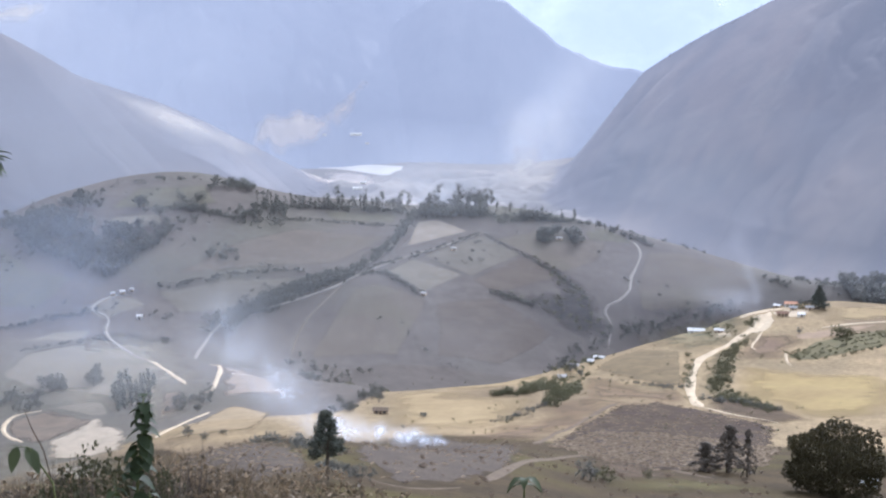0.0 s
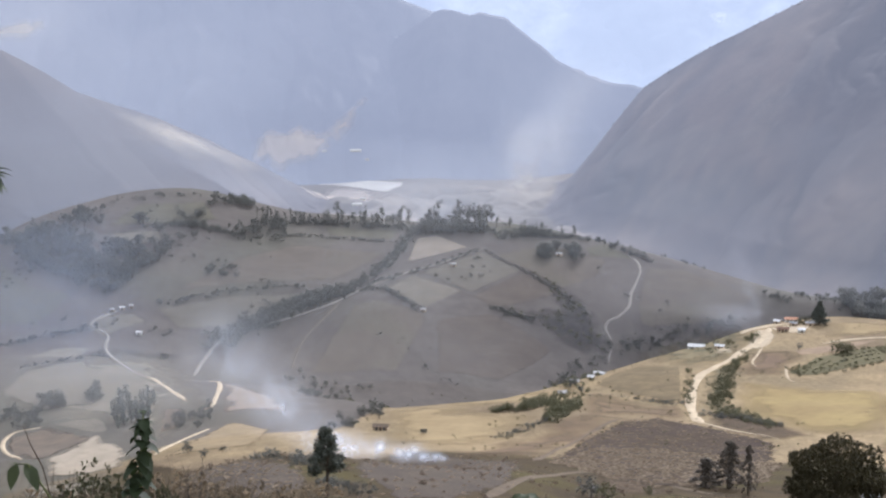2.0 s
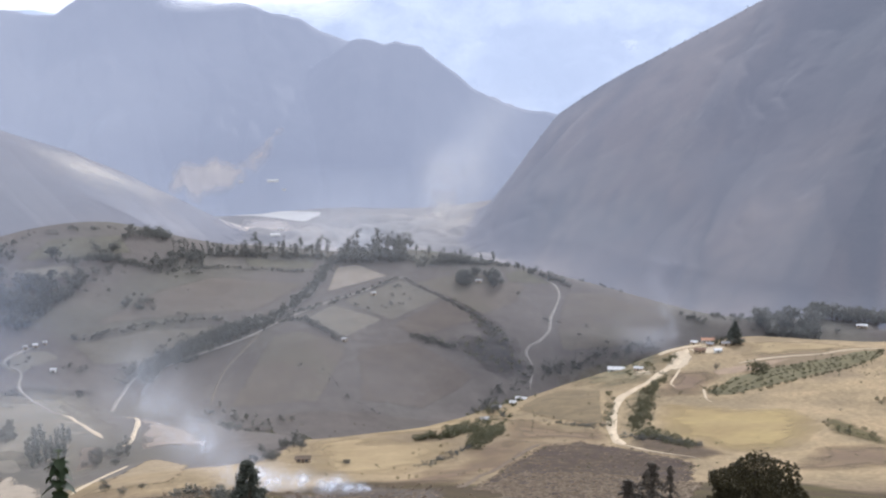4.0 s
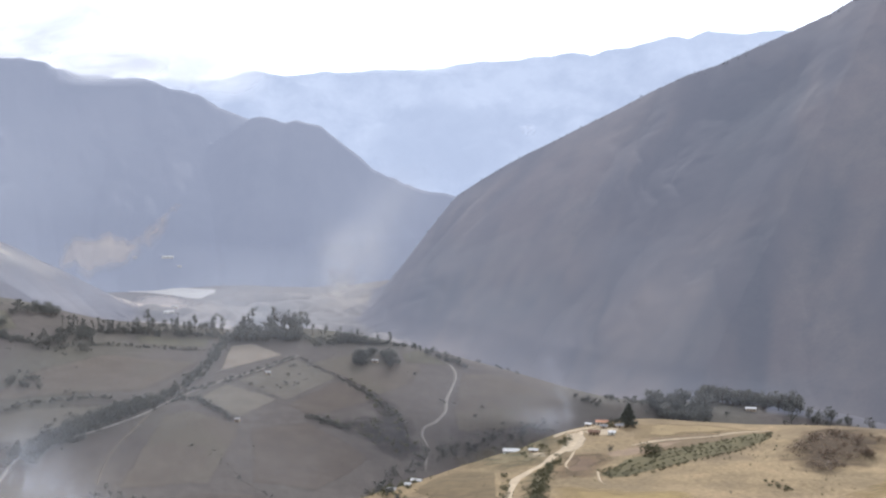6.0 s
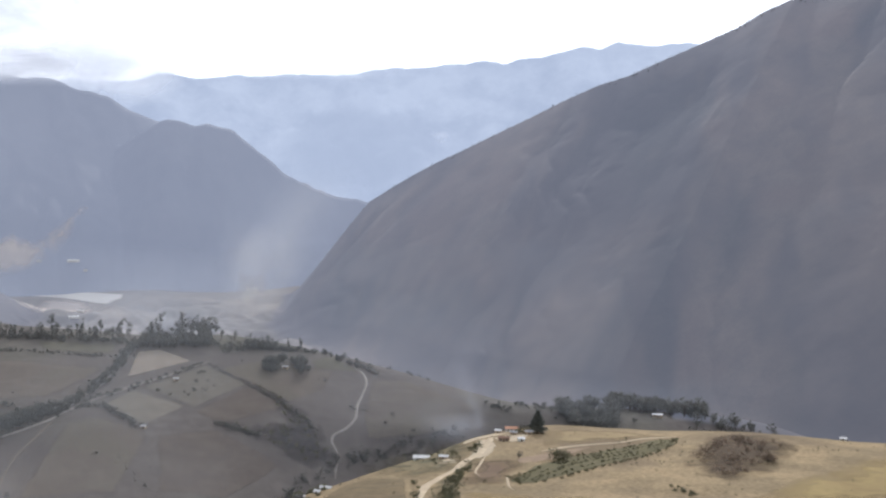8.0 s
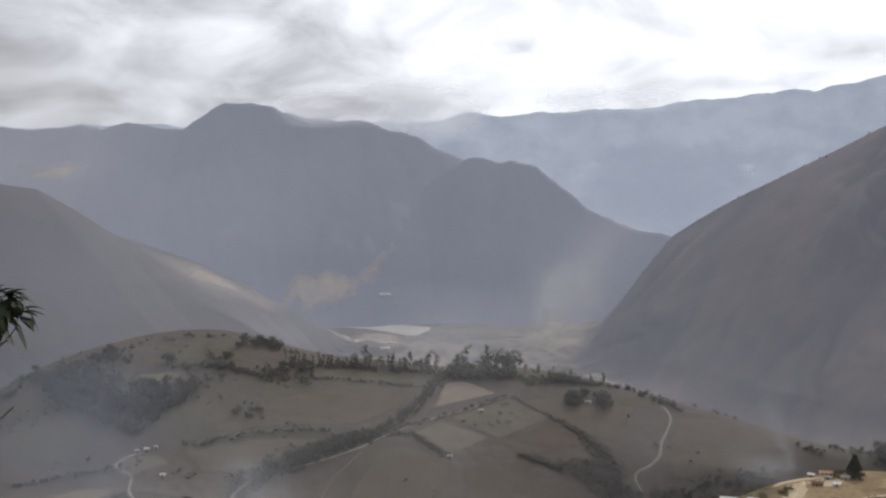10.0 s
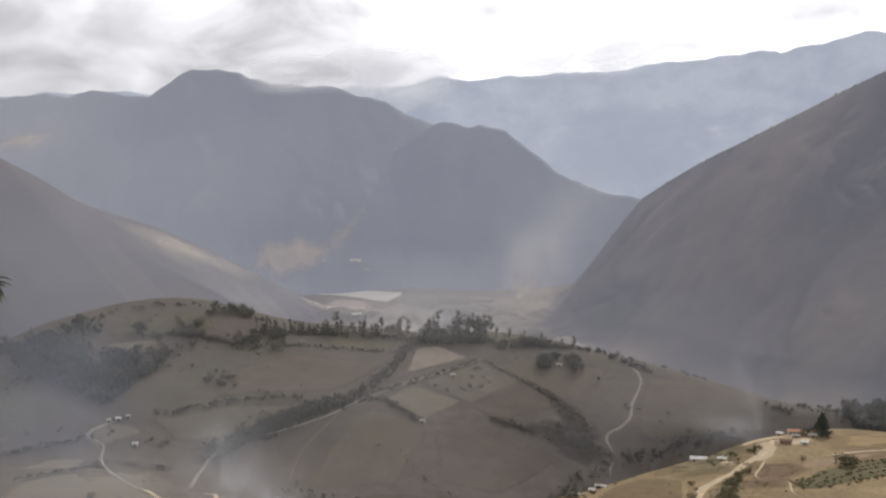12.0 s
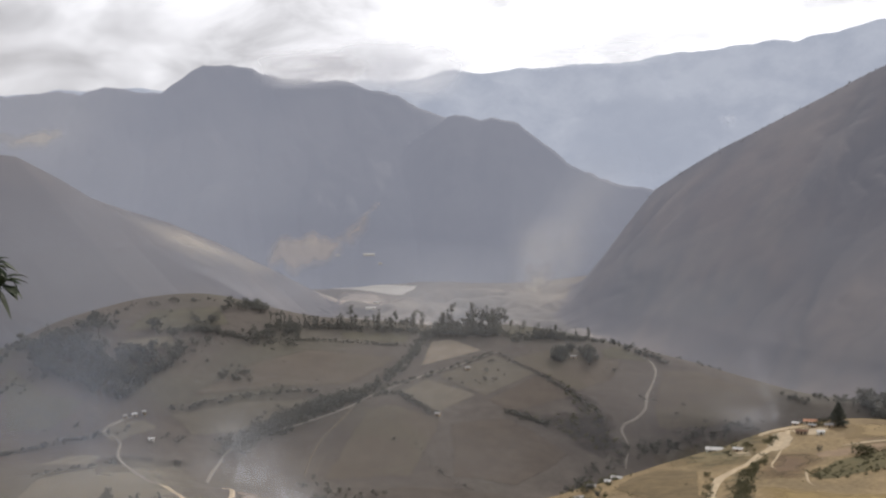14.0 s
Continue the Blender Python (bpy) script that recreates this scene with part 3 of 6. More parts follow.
def crown_centres(rng, kind, n):
    """Clump centres in a crown of a tree one metre high."""
    if kind == "broad":
        lobes = [(rng.normal(0, 0.17), rng.normal(0, 0.17), 0.50 + 0.3 * rng.rand() * (i % 2) - 0.16 * rng.rand(), 0.18 + 0.1 * rng.rand()) for i in range(7)]
        lobes.append((0, 0, 0.56, 0.28))
        l = np.array(lobes)[rng.randint(0, len(lobes), n)]
        d = rng.normal(0, 1, (n, 3))
        d /= np.linalg.norm(d, axis=1)[:, None]
        c = l[:, :3] + d * (l[:, 3] * rng.rand(n) ** 0.3)[:, None] * (1, 1, 0.85)
        c[:, 2] = np.clip(c[:, 2], 0.10, 1.0)
        return c
    if kind == "lobed":  # an open crown of rounded lobes, narrowing to a blunt top
        at = np.linspace(0.39, 0.95, 26) + rng.normal(0, 0.015, 26)
        reach = np.interp(at, (0.33, 0.42, 0.52, 0.65, 0.78, 0.9, 0.97), (0.12, 0.21, 0.23, 0.16, 0.09, 0.035, 0.0)) * rng.uniform(0.45, 1.0, 26)
        way = np.arange(26) * 2.4 + rng.rand(26)
        hub = np.column_stack([np.cos(way) * reach, np.sin(way) * reach, at])
        pick = rng.randint(0, 26, n)
        d = rng.normal(0, 1, (n, 3))
        d /= np.linalg.norm(d, axis=1)[:, None]
        return hub[pick] + d * ((rng.uniform(0.05, 0.08, 26) * np.interp(at, (0.4, 0.95), (1.1, 0.6)))[pick] * rng.rand(n) ** 0.4)[:, None]
    if kind == "ragged":
        out = []
        for k in range(26):
            h, q = 0.16 + 0.82 * (k / 26), k * 2.4 + rng.rand()
            reach = 0.34 * (1.05 - h) ** 0.8 * (0.5 + 0.8 * rng.rand())
            t = rng.rand(max(3, n // 26)) ** 0.6
            out.append(np.column_stack([np.cos(q) * reach * t, np.sin(q) * reach * t, h + reach * (0.25 * t - 0.75 * t**2) + rng.normal(0, 0.008, len(t))]))
        return np.vstack(out)
    if kind == "round":
        d = rng.normal(0, 1, (n, 3))
        d /= np.linalg.norm(d, axis=1)[:, None]
        lump = 1 + 0.13 * np.sin(d[:, 0] * 5 + 1) * np.cos(d[:, 1] * 6) + 0.10 * np.sin(d[:, 2] * 8 + d[:, 0] * 4)
        c = d * (lump * rng.rand(n) ** 0.22)[:, None] * (0.56, 0.56, 0.45)
        c[:, :2] *= np.where(d[:, 2] < 0, np.clip(1 - d[:, 2] ** 2, 0.2, 1) ** -0.3, 1)[:, None]
        c[:, 2] = np.clip(c[:, 2] + 0.52, 0.02, 1.05)
        return c
    if kind == "bush":
        d = rng.normal(0, 1, (n, 3))
        d /= np.linalg.norm(d, axis=1)[:, None]
        c = d * (rng.rand(n) ** 0.4)[:, None] * (0.62, 0.62, 0.5)
        c[:, 2] = np.abs(c[:, 2] + 0.42)
        return c
    h = rng.rand(n)
    if kind == "tall":  # loose tufts up a bare stem
        hub = np.column_stack([rng.normal(0, 0.075, 9), rng.normal(0, 0.075, 9), 0.38 + 0.58 * rng.rand(9) ** 0.8])
        hub[:, :2] *= (1.5 - hub[:, 2:])
        return hub[rng.randint(0, 9, n)] + rng.normal(0, 1, (n, 3)) * (0.035, 0.035, 0.045)
    elif kind == "cypress":
        h = 0.06 + 0.94 * h
        r = 0.44 * (1.02 - h) ** 0.85 * np.clip(h * 7, 0.3, 1)
    else:  # pine
        h = 0.14 + 0.86 * h
        r = 0.20 * (1.04 - h) ** 0.7 * (0.65 + 0.5 * np.abs(np.sin(h * 17)))
    q = rng.rand(n) * 6.283
    rr = r * rng.rand(n) ** 0.45
    return np.column_stack([np.cos(q) * rr, np.sin(q) * rr, h])


def tree_meshes(kind, seed, clumps, per, size, height=1.0):
    """Trunk with limbs, and a crown of leaves, for a tree of that height."""
    rng = np.random.RandomState(seed)
    top = {"broad": 0.6, "bush": 0.35}.get(kind, 0.95)
    bend = rng.normal(0, 0.02, 2)
    thick = {"tall": 0.018, "bush": 0.02, "lobed": 0.021}.get(kind, 0.03)
    pieces = [stem([(0, 0, -0.04), (bend[0] * 0.3, bend[1] * 0.3, top * 0.35), (bend[0], bend[1], top * 0.7), (bend[0] * 1.4, bend[1] * 1.4, top)], [thick, thick * 0.75, thick * 0.5, thick * 0.15])]
    for k in range(5):
        q, z = k * 2.4 + rng.rand(), top * (0.35 + 0.12 * k)
        reach = {"broad": 0.28, "bush": 0.3, "lobed": 0.17}.get(kind, 0.1)
        pieces.append(stem([(bend[0] * 0.6, bend[1] * 0.6, z), (math.cos(q) * reach * 0.5, math.sin(q) * reach * 0.5, z + reach * 0.45), (math.cos(q) * reach, math.sin(q) * reach, z + reach * 0.7)], [thick * 0.5, thick * 0.3, thick * 0.08], 5))
    tv, tf = merge(pieces)
    c = crown_centres(rng, kind, clumps)
    lv, lf = leafy(rng, c, size, per, size * 0.7)
    return tv * height, tf, lv * height, lf


def plant_tree(name, meshes, m, label, category="tree", group=""):
    """A tree of its own: trunk and crown under one base."""
    base = new(name)
    base.matrix_world = m
    part("trunk", meshes[0], None, base)
    part("crown", meshes[1], None, base)
    return tagged(base, label, category, group)


def scatter_in(rng, poly, n):
    p = np.array(poly, float)
    out = np.zeros((0, 2))
    while len(out) < n:
        q = p.min(0) + rng.rand(n * 3, 2) * np.ptp(p, axis=0)
        out = np.vstack([out, q[inside(q, p)]])
    return out[:n]


def grown(variants, spots, rng, low, high):
    """Many plants as one mesh: copies of the variants' crowns and trunks on the land."""
    z = land(spots[:, 0], spots[:, 1])
    vs, fs, ms, n = [], [], [], 0
    for (x, y), g in zip(spots, z):
        tv, tf, lv, lf = variants[rng.randint(len(variants))]
        h, q = low + (high - low) * rng.rand() ** 1.6, rng.rand() * 6.283
        wide = h * (0.85 + 0.4 * rng.rand())
        c, s = math.cos(q) * wide, math.sin(q) * wide
        for v, f, k in ((tv, tf, 0), (lv, lf, 1)):
            vs.append(np.column_stack([x + v[:, 0] * c - v[:, 1] * s, y + v[:, 0] * s + v[:, 1] * c, g + v[:, 2] * h]))
            fs += [tuple(int(i) + n for i in w) for w in f]
            ms += [k] * len(f)
            n += len(v)
    me = mesh_of("plants", np.vstack(vs), fs)
    return me, ms


# ---- fields and lanes ----
M_GRAVEL = mat("grey_gravel", (0.215, 0.193, 0.165), (0.165, 0.148, 0.128), 5, speck=0.12, bump=0.1)
M_DUST = mat("pale_dust", (0.43, 0.345, 0.235), (0.33, 0.265, 0.18), 6, speck=0.12, bump=0.1)
M_TRACK = mat("worn_track", (0.134, 0.112, 0.088), (0.110, 0.092, 0.073), 6, speck=0.12, bump=0.1)
M_PATH = mat("trodden_earth", (0.125, 0.096, 0.068), (0.094, 0.072, 0.052), 3, speck=0.2, bump=0.1)
M_F_PALE = mat("stubble_pale", (0.190, 0.160, 0.126), (0.165, 0.138, 0.109), 14, speck=0.12, bump=0.1)
M_F_PALE2 = mat("fallow_light", (0.132, 0.115, 0.090), (0.115, 0.100, 0.079), 16, speck=0.12, bump=0.1)
M_F_MID = mat("fallow_grey", (0.112, 0.098, 0.078), (0.096, 0.084, 0.067), 18, speck=0.12, bump=0.1)
M_F_MID2 = mat("fallow_brown", (0.104, 0.087, 0.070), (0.088, 0.073, 0.059), 22, third=(0.093, 0.080, 0.062), speck=0.12, bump=0.1)
M_F_DARK = mat("ploughed_dark", (0.090, 0.074, 0.060), (0.077, 0.063, 0.052), 16, speck=0.12, bump=0.1)
M_F_OLIVE = mat("olive_grass", (0.092, 0.082, 0.060), (0.074, 0.067, 0.050), 12, speck=0.12, bump=0.1)
M_F_SOIL = fade_rim(mat("brown_soil", (0.125, 0.098, 0.073), (0.092, 0.073, 0.056), 8, speck=0.12, bump=0.1), 0.06, (0.50, 0.72), 1.0)
M_F_SOIL2 = mat("red_soil", (0.245, 0.177, 0.116), (0.196, 0.143, 0.098), 8, speck=0.12, bump=0.1)
M_F_CHALK = fade_rim(mat("bleached_earth", (0.275, 0.228, 0.170), (0.215, 0.178, 0.132), 9, speck=0.12, bump=0.1), 0.06, (0.50, 0.72), 1.0)
M_F_GOLD = fade_rim(mat("gold_stubble", (0.233, 0.175, 0.105), (0.178, 0.136, 0.082), 9, speck=0.12, bump=0.1), 0.06, (0.50, 0.72), 1.0)
M_F_PINK = fade_rim(mat("pink_earth", (0.190, 0.150, 0.117), (0.148, 0.118, 0.092), 10, speck=0.12, bump=0.1), 0.06, (0.50, 0.72), 1.0)
M_F_BURNT = mat("burnt_field", (0.046, 0.033, 0.023), (0.092, 0.067, 0.043), 3.4, streak=(0.6, 1.0, 1.0), bump=0.5, spread=(0.50, 0.62), third=(0.051, 0.037, 0.030))
M_F_BURNT2 = mat("turned_field", (0.070, 0.056, 0.044), (0.094, 0.074, 0.055), 4.0, bump=0.4, spread=(0.44, 0.68), third=(0.066, 0.053, 0.043))
M_F_SCRUB = fade_rim(mat("scrub_ground", (0.150, 0.128, 0.076), (0.215, 0.170, 0.100), 7, speck=0.3, bump=0.2, third=(0.112, 0.100, 0.064)), 0.12)
M_F_BARE = fade_rim(mat("bare_brown", (0.172, 0.122, 0.075), (0.126, 0.092, 0.058), 12, speck=0.15, bump=0.1, third=(0.140, 0.098, 0.067)), 0.07)
M_F_BRIGHT = fade_rim(mat("bleached_grass", (0.298, 0.224, 0.124), (0.240, 0.178, 0.098), 20, speck=0.12, bump=0.1), 0.07)
M_F_YELLOW = fade_rim(mat("yellow_pasture", (0.287, 0.215, 0.098), (0.237, 0.173, 0.083), 30, speck=0.12, bump=0.1), 0.06)
M_F_FLAT = fade_rim(mat("tan_fallow", (0.175, 0.150, 0.112), (0.140, 0.122, 0.092), 20, speck=0.12, bump=0.1), 0.06)
M_F_HUMP = fade_rim(mat("olive_hump", (0.100, 0.083, 0.038), (0.075, 0.062, 0.030), 5, speck=0.2, bump=0.2), 0.15)
M_F_HOLLOW = fade_rim(mat("scrubby_hollow", (0.098, 0.070, 0.046), (0.074, 0.055, 0.038), 8, speck=0.25, bump=0.2), 0.10)
M_F_GULLY = fade_rim(mat("gully_ground", (0.058, 0.050, 0.046), (0.040, 0.036, 0.034), 7, speck=0.2, bump=0.2), 0.10)
M_F_YARD = fade_rim(mat("dusty_yard", (0.40, 0.325, 0.225), (0.31, 0.25, 0.175), 5, speck=0.15, bump=0.1), 0.2, (0.36, 0.6), 1.0)
M_F_CROP = mat("olive_crop", (0.150, 0.112, 0.064), (0.108, 0.083, 0.049), 8, speck=0.15, bump=0.1)
M_F_ORCH = mat("orchard_floor", (0.115, 0.098, 0.052), (0.085, 0.074, 0.041), 5, speck=0.15, bump=0.1)
ROADS = [
    (3.6, M_GRAVEL, [(151, 976), (156, 966), (156, 944), (149, 920), (142, 901), (138, 882), (129, 867), (119, 858), (116, 850), (118, 843), (120, 838)]),
    (3.6, M_GRAVEL, [(118, 831), (115, 823), (114, 815)]),
    (5.2, M_DUST, [(206, 745), (196, 721), (185, 695), (171, 676), (159, 655), (144, 632), (134, 616), (124, 584), (116, 551), (111, 519), (109, 494)]),
    (2.6, M_DUST, [(109, 494), (115, 478), (122, 461), (129, 448)]),
    (7.5, M_DUST, [(186, 738), (193, 748), (201, 752), (211, 756), (222, 758)]),
    (2.2, M_DUST, [(185, 683), (177, 664), (169, 644), (167, 628)]),
    (4.0, M_DUST, [(220, 685), (255, 699), (288, 709), (323, 721)]),
    (4.0, M_GRAVEL, [(-223, 809), (-229, 798), (-234, 786), (-234, 779), (-226, 776), (-221, 770), (-218, 753), (-210, 737), (-194, 715), (-174, 682)]),
    (4.4, M_DUST, [(-174, 682), (-162, 661), (-147, 626), (-133, 597)]),
    (4.5, M_DUST, [(-144, 715), (-129, 666), (-123, 634), (-118, 596), (-117, 578), (-119, 570)]),
    (3.8, M_GRAVEL, [(-158, 734), (-159, 757), (-157, 776), (-156, 785), (-148, 800), (-127, 816), (-105, 827), (-82, 843), (-72, 855)]),
    (3.0, M_GRAVEL, [(-87, 851), (-64, 885), (-45, 923), (-31, 982), (-24, 1021)]),
    (3.0, M_GRAVEL, [(-72, 855), (-52, 885), (-27, 914), (-5, 933), (17, 956), (32, 969)]),
    (4.6, M_DUST, [(-113, 447), (-111, 467), (-109, 489), (-105, 514)]),
    (3.6, M_DUST, [(-192, 550), (-203, 548), (-204, 536), (-200, 522), (-193, 509), (-180, 490)]),
    (2.4, M_TRACK, [(-74, 849), (-84, 824), (-94, 802), (-99, 779), (-100, 755)]),
    (1.4, M_PATH, [(-12, 161), (-9, 156), (-5, 155), (-1, 158), (2, 162)]),
    (3.5, M_PATH, [(25, 334), (40, 403), (57, 458), (74, 498)]),
    (2.0, M_DUST, [(182, 626), (176, 599), (177, 591)]),
    (3.2, M_PATH, [(6, 174), (11, 201), (21, 255), (35, 306), (47, 315), (54, 288), (61, 261)]),
]
FIELDS = [
    ("pale dusty yard where two roads meet", M_F_YARD, [(176, 684), (182, 704), (190, 724), (195, 741), (204, 738), (200, 712), (190, 690), (182, 680)]),
    ("pale trodden yard beside the white house", M_F_YARD, [(157, 697), (168, 689), (166, 676), (155, 680)]),
    ("pale trodden yard before the farmhouse", M_F_YARD, [(206, 744), (222, 752), (232, 746), (220, 722), (208, 726)]),
    ("grey trodden yard by the hamlet", M_F_PALE2, [(-238, 777), (-232, 796), (-214, 810), (-203, 803), (-216, 784), (-222, 767)]),
    ("dark scrubby ground by the track", M_F_HOLLOW, [(38, 308), (55, 306), (51, 252), (33, 244)]),
    ("dull green pasture on the hill's left flank", M_F_OLIVE, [(-324, 879), (-289, 833), (-257, 820), (-265, 772), (-299, 773), (-354, 926)]),
    ("tan fallow flats in drifting smoke", M_F_FLAT, [(-246, 683), (-219, 751), (-176, 770), (-141, 668), (-113, 551), (-123, 498), (-152, 527), (-191, 555), (-234, 611)]),
    ("tan fallow slope below the pale plot", M_F_FLAT, [(-198, 500), (-178, 486), (-152, 443), (-121, 434), (-99, 362), (-117, 345), (-158, 395)]),
    ("grey-green scrub around the white houses", M_F_SCRUB, [(137, 837), (175, 860), (213, 869), (194, 732), (175, 684), (144, 637), (133, 649), (118, 679)]),
    ("dark scrub bank below the road", M_F_SCRUB, [(140, 628), (158, 642), (175, 680), (178, 672), (149, 597), (135, 542), (138, 477), (125, 492), (116, 531)]),
    ("bare brown slope beside the road", M_F_BARE, [(178, 674), (201, 674), (199, 649), (175, 607), (154, 608), (156, 628)]),
    ("bleached grass along the spur crest", M_F_BRIGHT, [(244, 755), (294, 755), (325, 723), (257, 706), (226, 697)]),
    ("brown hollow with dry scrub", M_F_BARE, [(309, 660), (343, 715), (369, 722), (308, 597), (294, 605)]),
    ("bare pinkish slope low on the spur", M_F_BARE, [(150, 420), (184, 469), (210, 478), (236, 456), (221, 426)]),
    ("bleached grass between two fields", M_F_BARE, [(66, 569), (75, 604), (99, 568), (112, 545), (106, 509), (80, 518), (55, 480)]),
    ("dark scrubby ground below the road", M_F_HOLLOW, [(118, 526), (134, 526), (142, 481), (147, 459), (121, 442), (111, 485)]),
    ("brown grass slope beside the burnt field", M_F_BARE, [(-1, 383), (11, 423), (35, 471), (63, 512), (95, 510), (73, 487), (36, 376), (25, 327)]),
    ("bleached grass slope under the hedge", M_F_BRIGHT, [(-30, 539), (-12, 556), (13, 508), (42, 500), (36, 473), (9, 427), (-22, 425)]),
    ("bleached grass along the low crest", M_F_BRIGHT, [(-1, 534), (19, 717), (54, 621), (57, 600), (32, 528), (14, 511)]),
    ("pale stubble field on the fallow hill", M_F_PALE, [(-23, 996), (-5, 1002), (20, 972), (-30, 933)]),
    ("light brown fallow field", M_F_PALE2, [(-43, 880), (-25, 909), (14, 885), (-15, 845)]),
    ("grey-brown fallow field", M_F_MID, [(-18, 916), (29, 964), (61, 927), (20, 881)]),
    ("dark brown ploughed field", M_F_DARK, [(20, 876), (61, 923), (88, 891), (36, 856)]),
    ("brown fallow field below the crest", M_F_MID2, [(40, 955), (86, 984), (132, 960), (120, 925), (89, 899)]),
    ("wide brown fallow field on the hillside", M_F_MID2, [(-196, 850), (-162, 915), (-119, 959), (-42, 954), (-82, 887), (-147, 870)]),
    ("grey-brown fallow field beside the lane", M_F_MID, [(-203, 825), (-156, 853), (-100, 862), (-150, 812), (-183, 803)]),
    ("smooth brown field low on the hill", M_F_MID2, [(-66, 844), (-46, 854), (-11, 835), (-31, 750), (-89, 751)]),
    ("dark fallow field low on the hill", M_F_DARK, [(-7, 832), (33, 850), (77, 815), (35, 760), (-5, 756)]),
    ("pale field between dark trees", M_F_PALE2, [(-258, 909), (-261, 932), (-227, 953), (-221, 930)]),
    ("olive grass strip under the crest", M_F_OLIVE, [(-102, 1019), (-39, 1020), (-42, 990), (-95, 992)]),
    ("dark scrubby gully between two fields", M_F_GULLY, [(28, 866), (56, 859), (84, 866), (76, 895), (60, 940), (92, 905), (112, 862), (118, 828), (101, 818), (76, 827), (56, 843)]),
    ("dull green pasture on the hill's shoulder", M_F_OLIVE, [(116, 984), (136, 1006), (155, 968), (118, 964)]),
    ("olive grass patch on the crest", M_F_OLIVE, [(39, 1024), (69, 1051), (79, 1016), (42, 993)]),
    ("bare brown flank of the hill", M_F_MID2, [(162, 952), (190, 957), (242, 908), (204, 875), (143, 859), (143, 884)]),
    ("grey-green pasture on the hilltop", M_F_OLIVE, [(-268, 947), (-257, 1006), (-205, 1031), (-188, 988), (-229, 965)]),
    ("brown ploughed plot inside a bend of the lane", M_F_SOIL, [(-181, 492), (-197, 520), (-202, 536), (-190, 552), (-158, 519), (-169, 484)]),
    ("very pale bare plot of dry earth", M_F_CHALK, [(-169, 481), (-158, 524), (-134, 486), (-119, 434), (-152, 443)]),
    ("pale plot in drifting smoke", M_F_PALE2, [(-188, 552), (-167, 565), (-153, 528), (-158, 526)]),
    ("pale dry grass slope in smoke", M_F_PALE2, [(-244, 636), (-246, 683), (-219, 714), (-183, 615), (-199, 587)]),
    ("small brown plot by the lane", M_F_SOIL, [(-142, 579), (-129, 576), (-120, 536), (-128, 517)]),
    ("golden stubble plot above the knoll", M_F_GOLD, [(-101, 508), (-99, 536), (-74, 493), (-69, 416), (-104, 426)]),
    ("pinkish bare plot beside the smoke", M_F_PINK, [(-125, 658), (-108, 647), (-75, 569), (-107, 561)]),
    ("pale strip of dry grass", M_F_PALE2, [(-258, 713), (-247, 737), (-225, 747), (-227, 717)]),
    ("burnt ploughed field with grey clods", M_F_BURNT, [(49, 430), (74, 495), (94, 514), (111, 482), (125, 436), (83, 297), (50, 275), (41, 303), (30, 340)]),
    ("dark turned field on the knoll", M_F_BURNT2, [(-17, 192), (-21, 396), (2, 393), (22, 316), (12, 198), (3, 167), (-8, 157)]),
    ("brown bare flank of the knoll", M_F_BURNT2, [(-97, 380), (-44, 220), (-32, 208), (-22, 182), (-18, 160), (-27, 151), (-42, 179)]),
    ("yellowed pasture on the spur", M_F_YELLOW, [(150, 596), (182, 578), (209, 556), (206, 514), (176, 466), (140, 467), (129, 523)]),
    ("olive-brown field on the rounded spur", M_F_CROP, [(78, 616), (92, 650), (113, 671), (131, 647), (114, 554), (101, 577)]),
    ("grey-green orchard plot", M_F_ORCH, [(177, 612), (203, 648), (223, 663), (319, 714), (306, 679), (230, 621), (185, 602)]),
    ("reddish bare soil strip above the orchard", M_F_SOIL2, [(197, 654), (200, 671), (231, 685), (261, 697), (226, 665)]),
    ("olive scrub strip in the pasture", M_F_HUMP, [(209, 526), (216, 535), (220, 513), (221, 480), (215, 472), (201, 493)]),
    ("brown scrubby hollow with dry trees", M_F_HOLLOW, [(285, 625), (321, 683), (362, 726), (385, 707), (375, 653), (328, 597), (291, 576), (280, 588)]),
    ("yellow-green pasture on the spur", M_F_YELLOW, [(259, 517), (326, 572), (401, 625), (448, 615), (379, 519)]),
    ("olive grass hump below the trees", M_F_HUMP, [(31, 224), (47, 257), (61, 252), (71, 244), (68, 234), (26, 194)]),
]
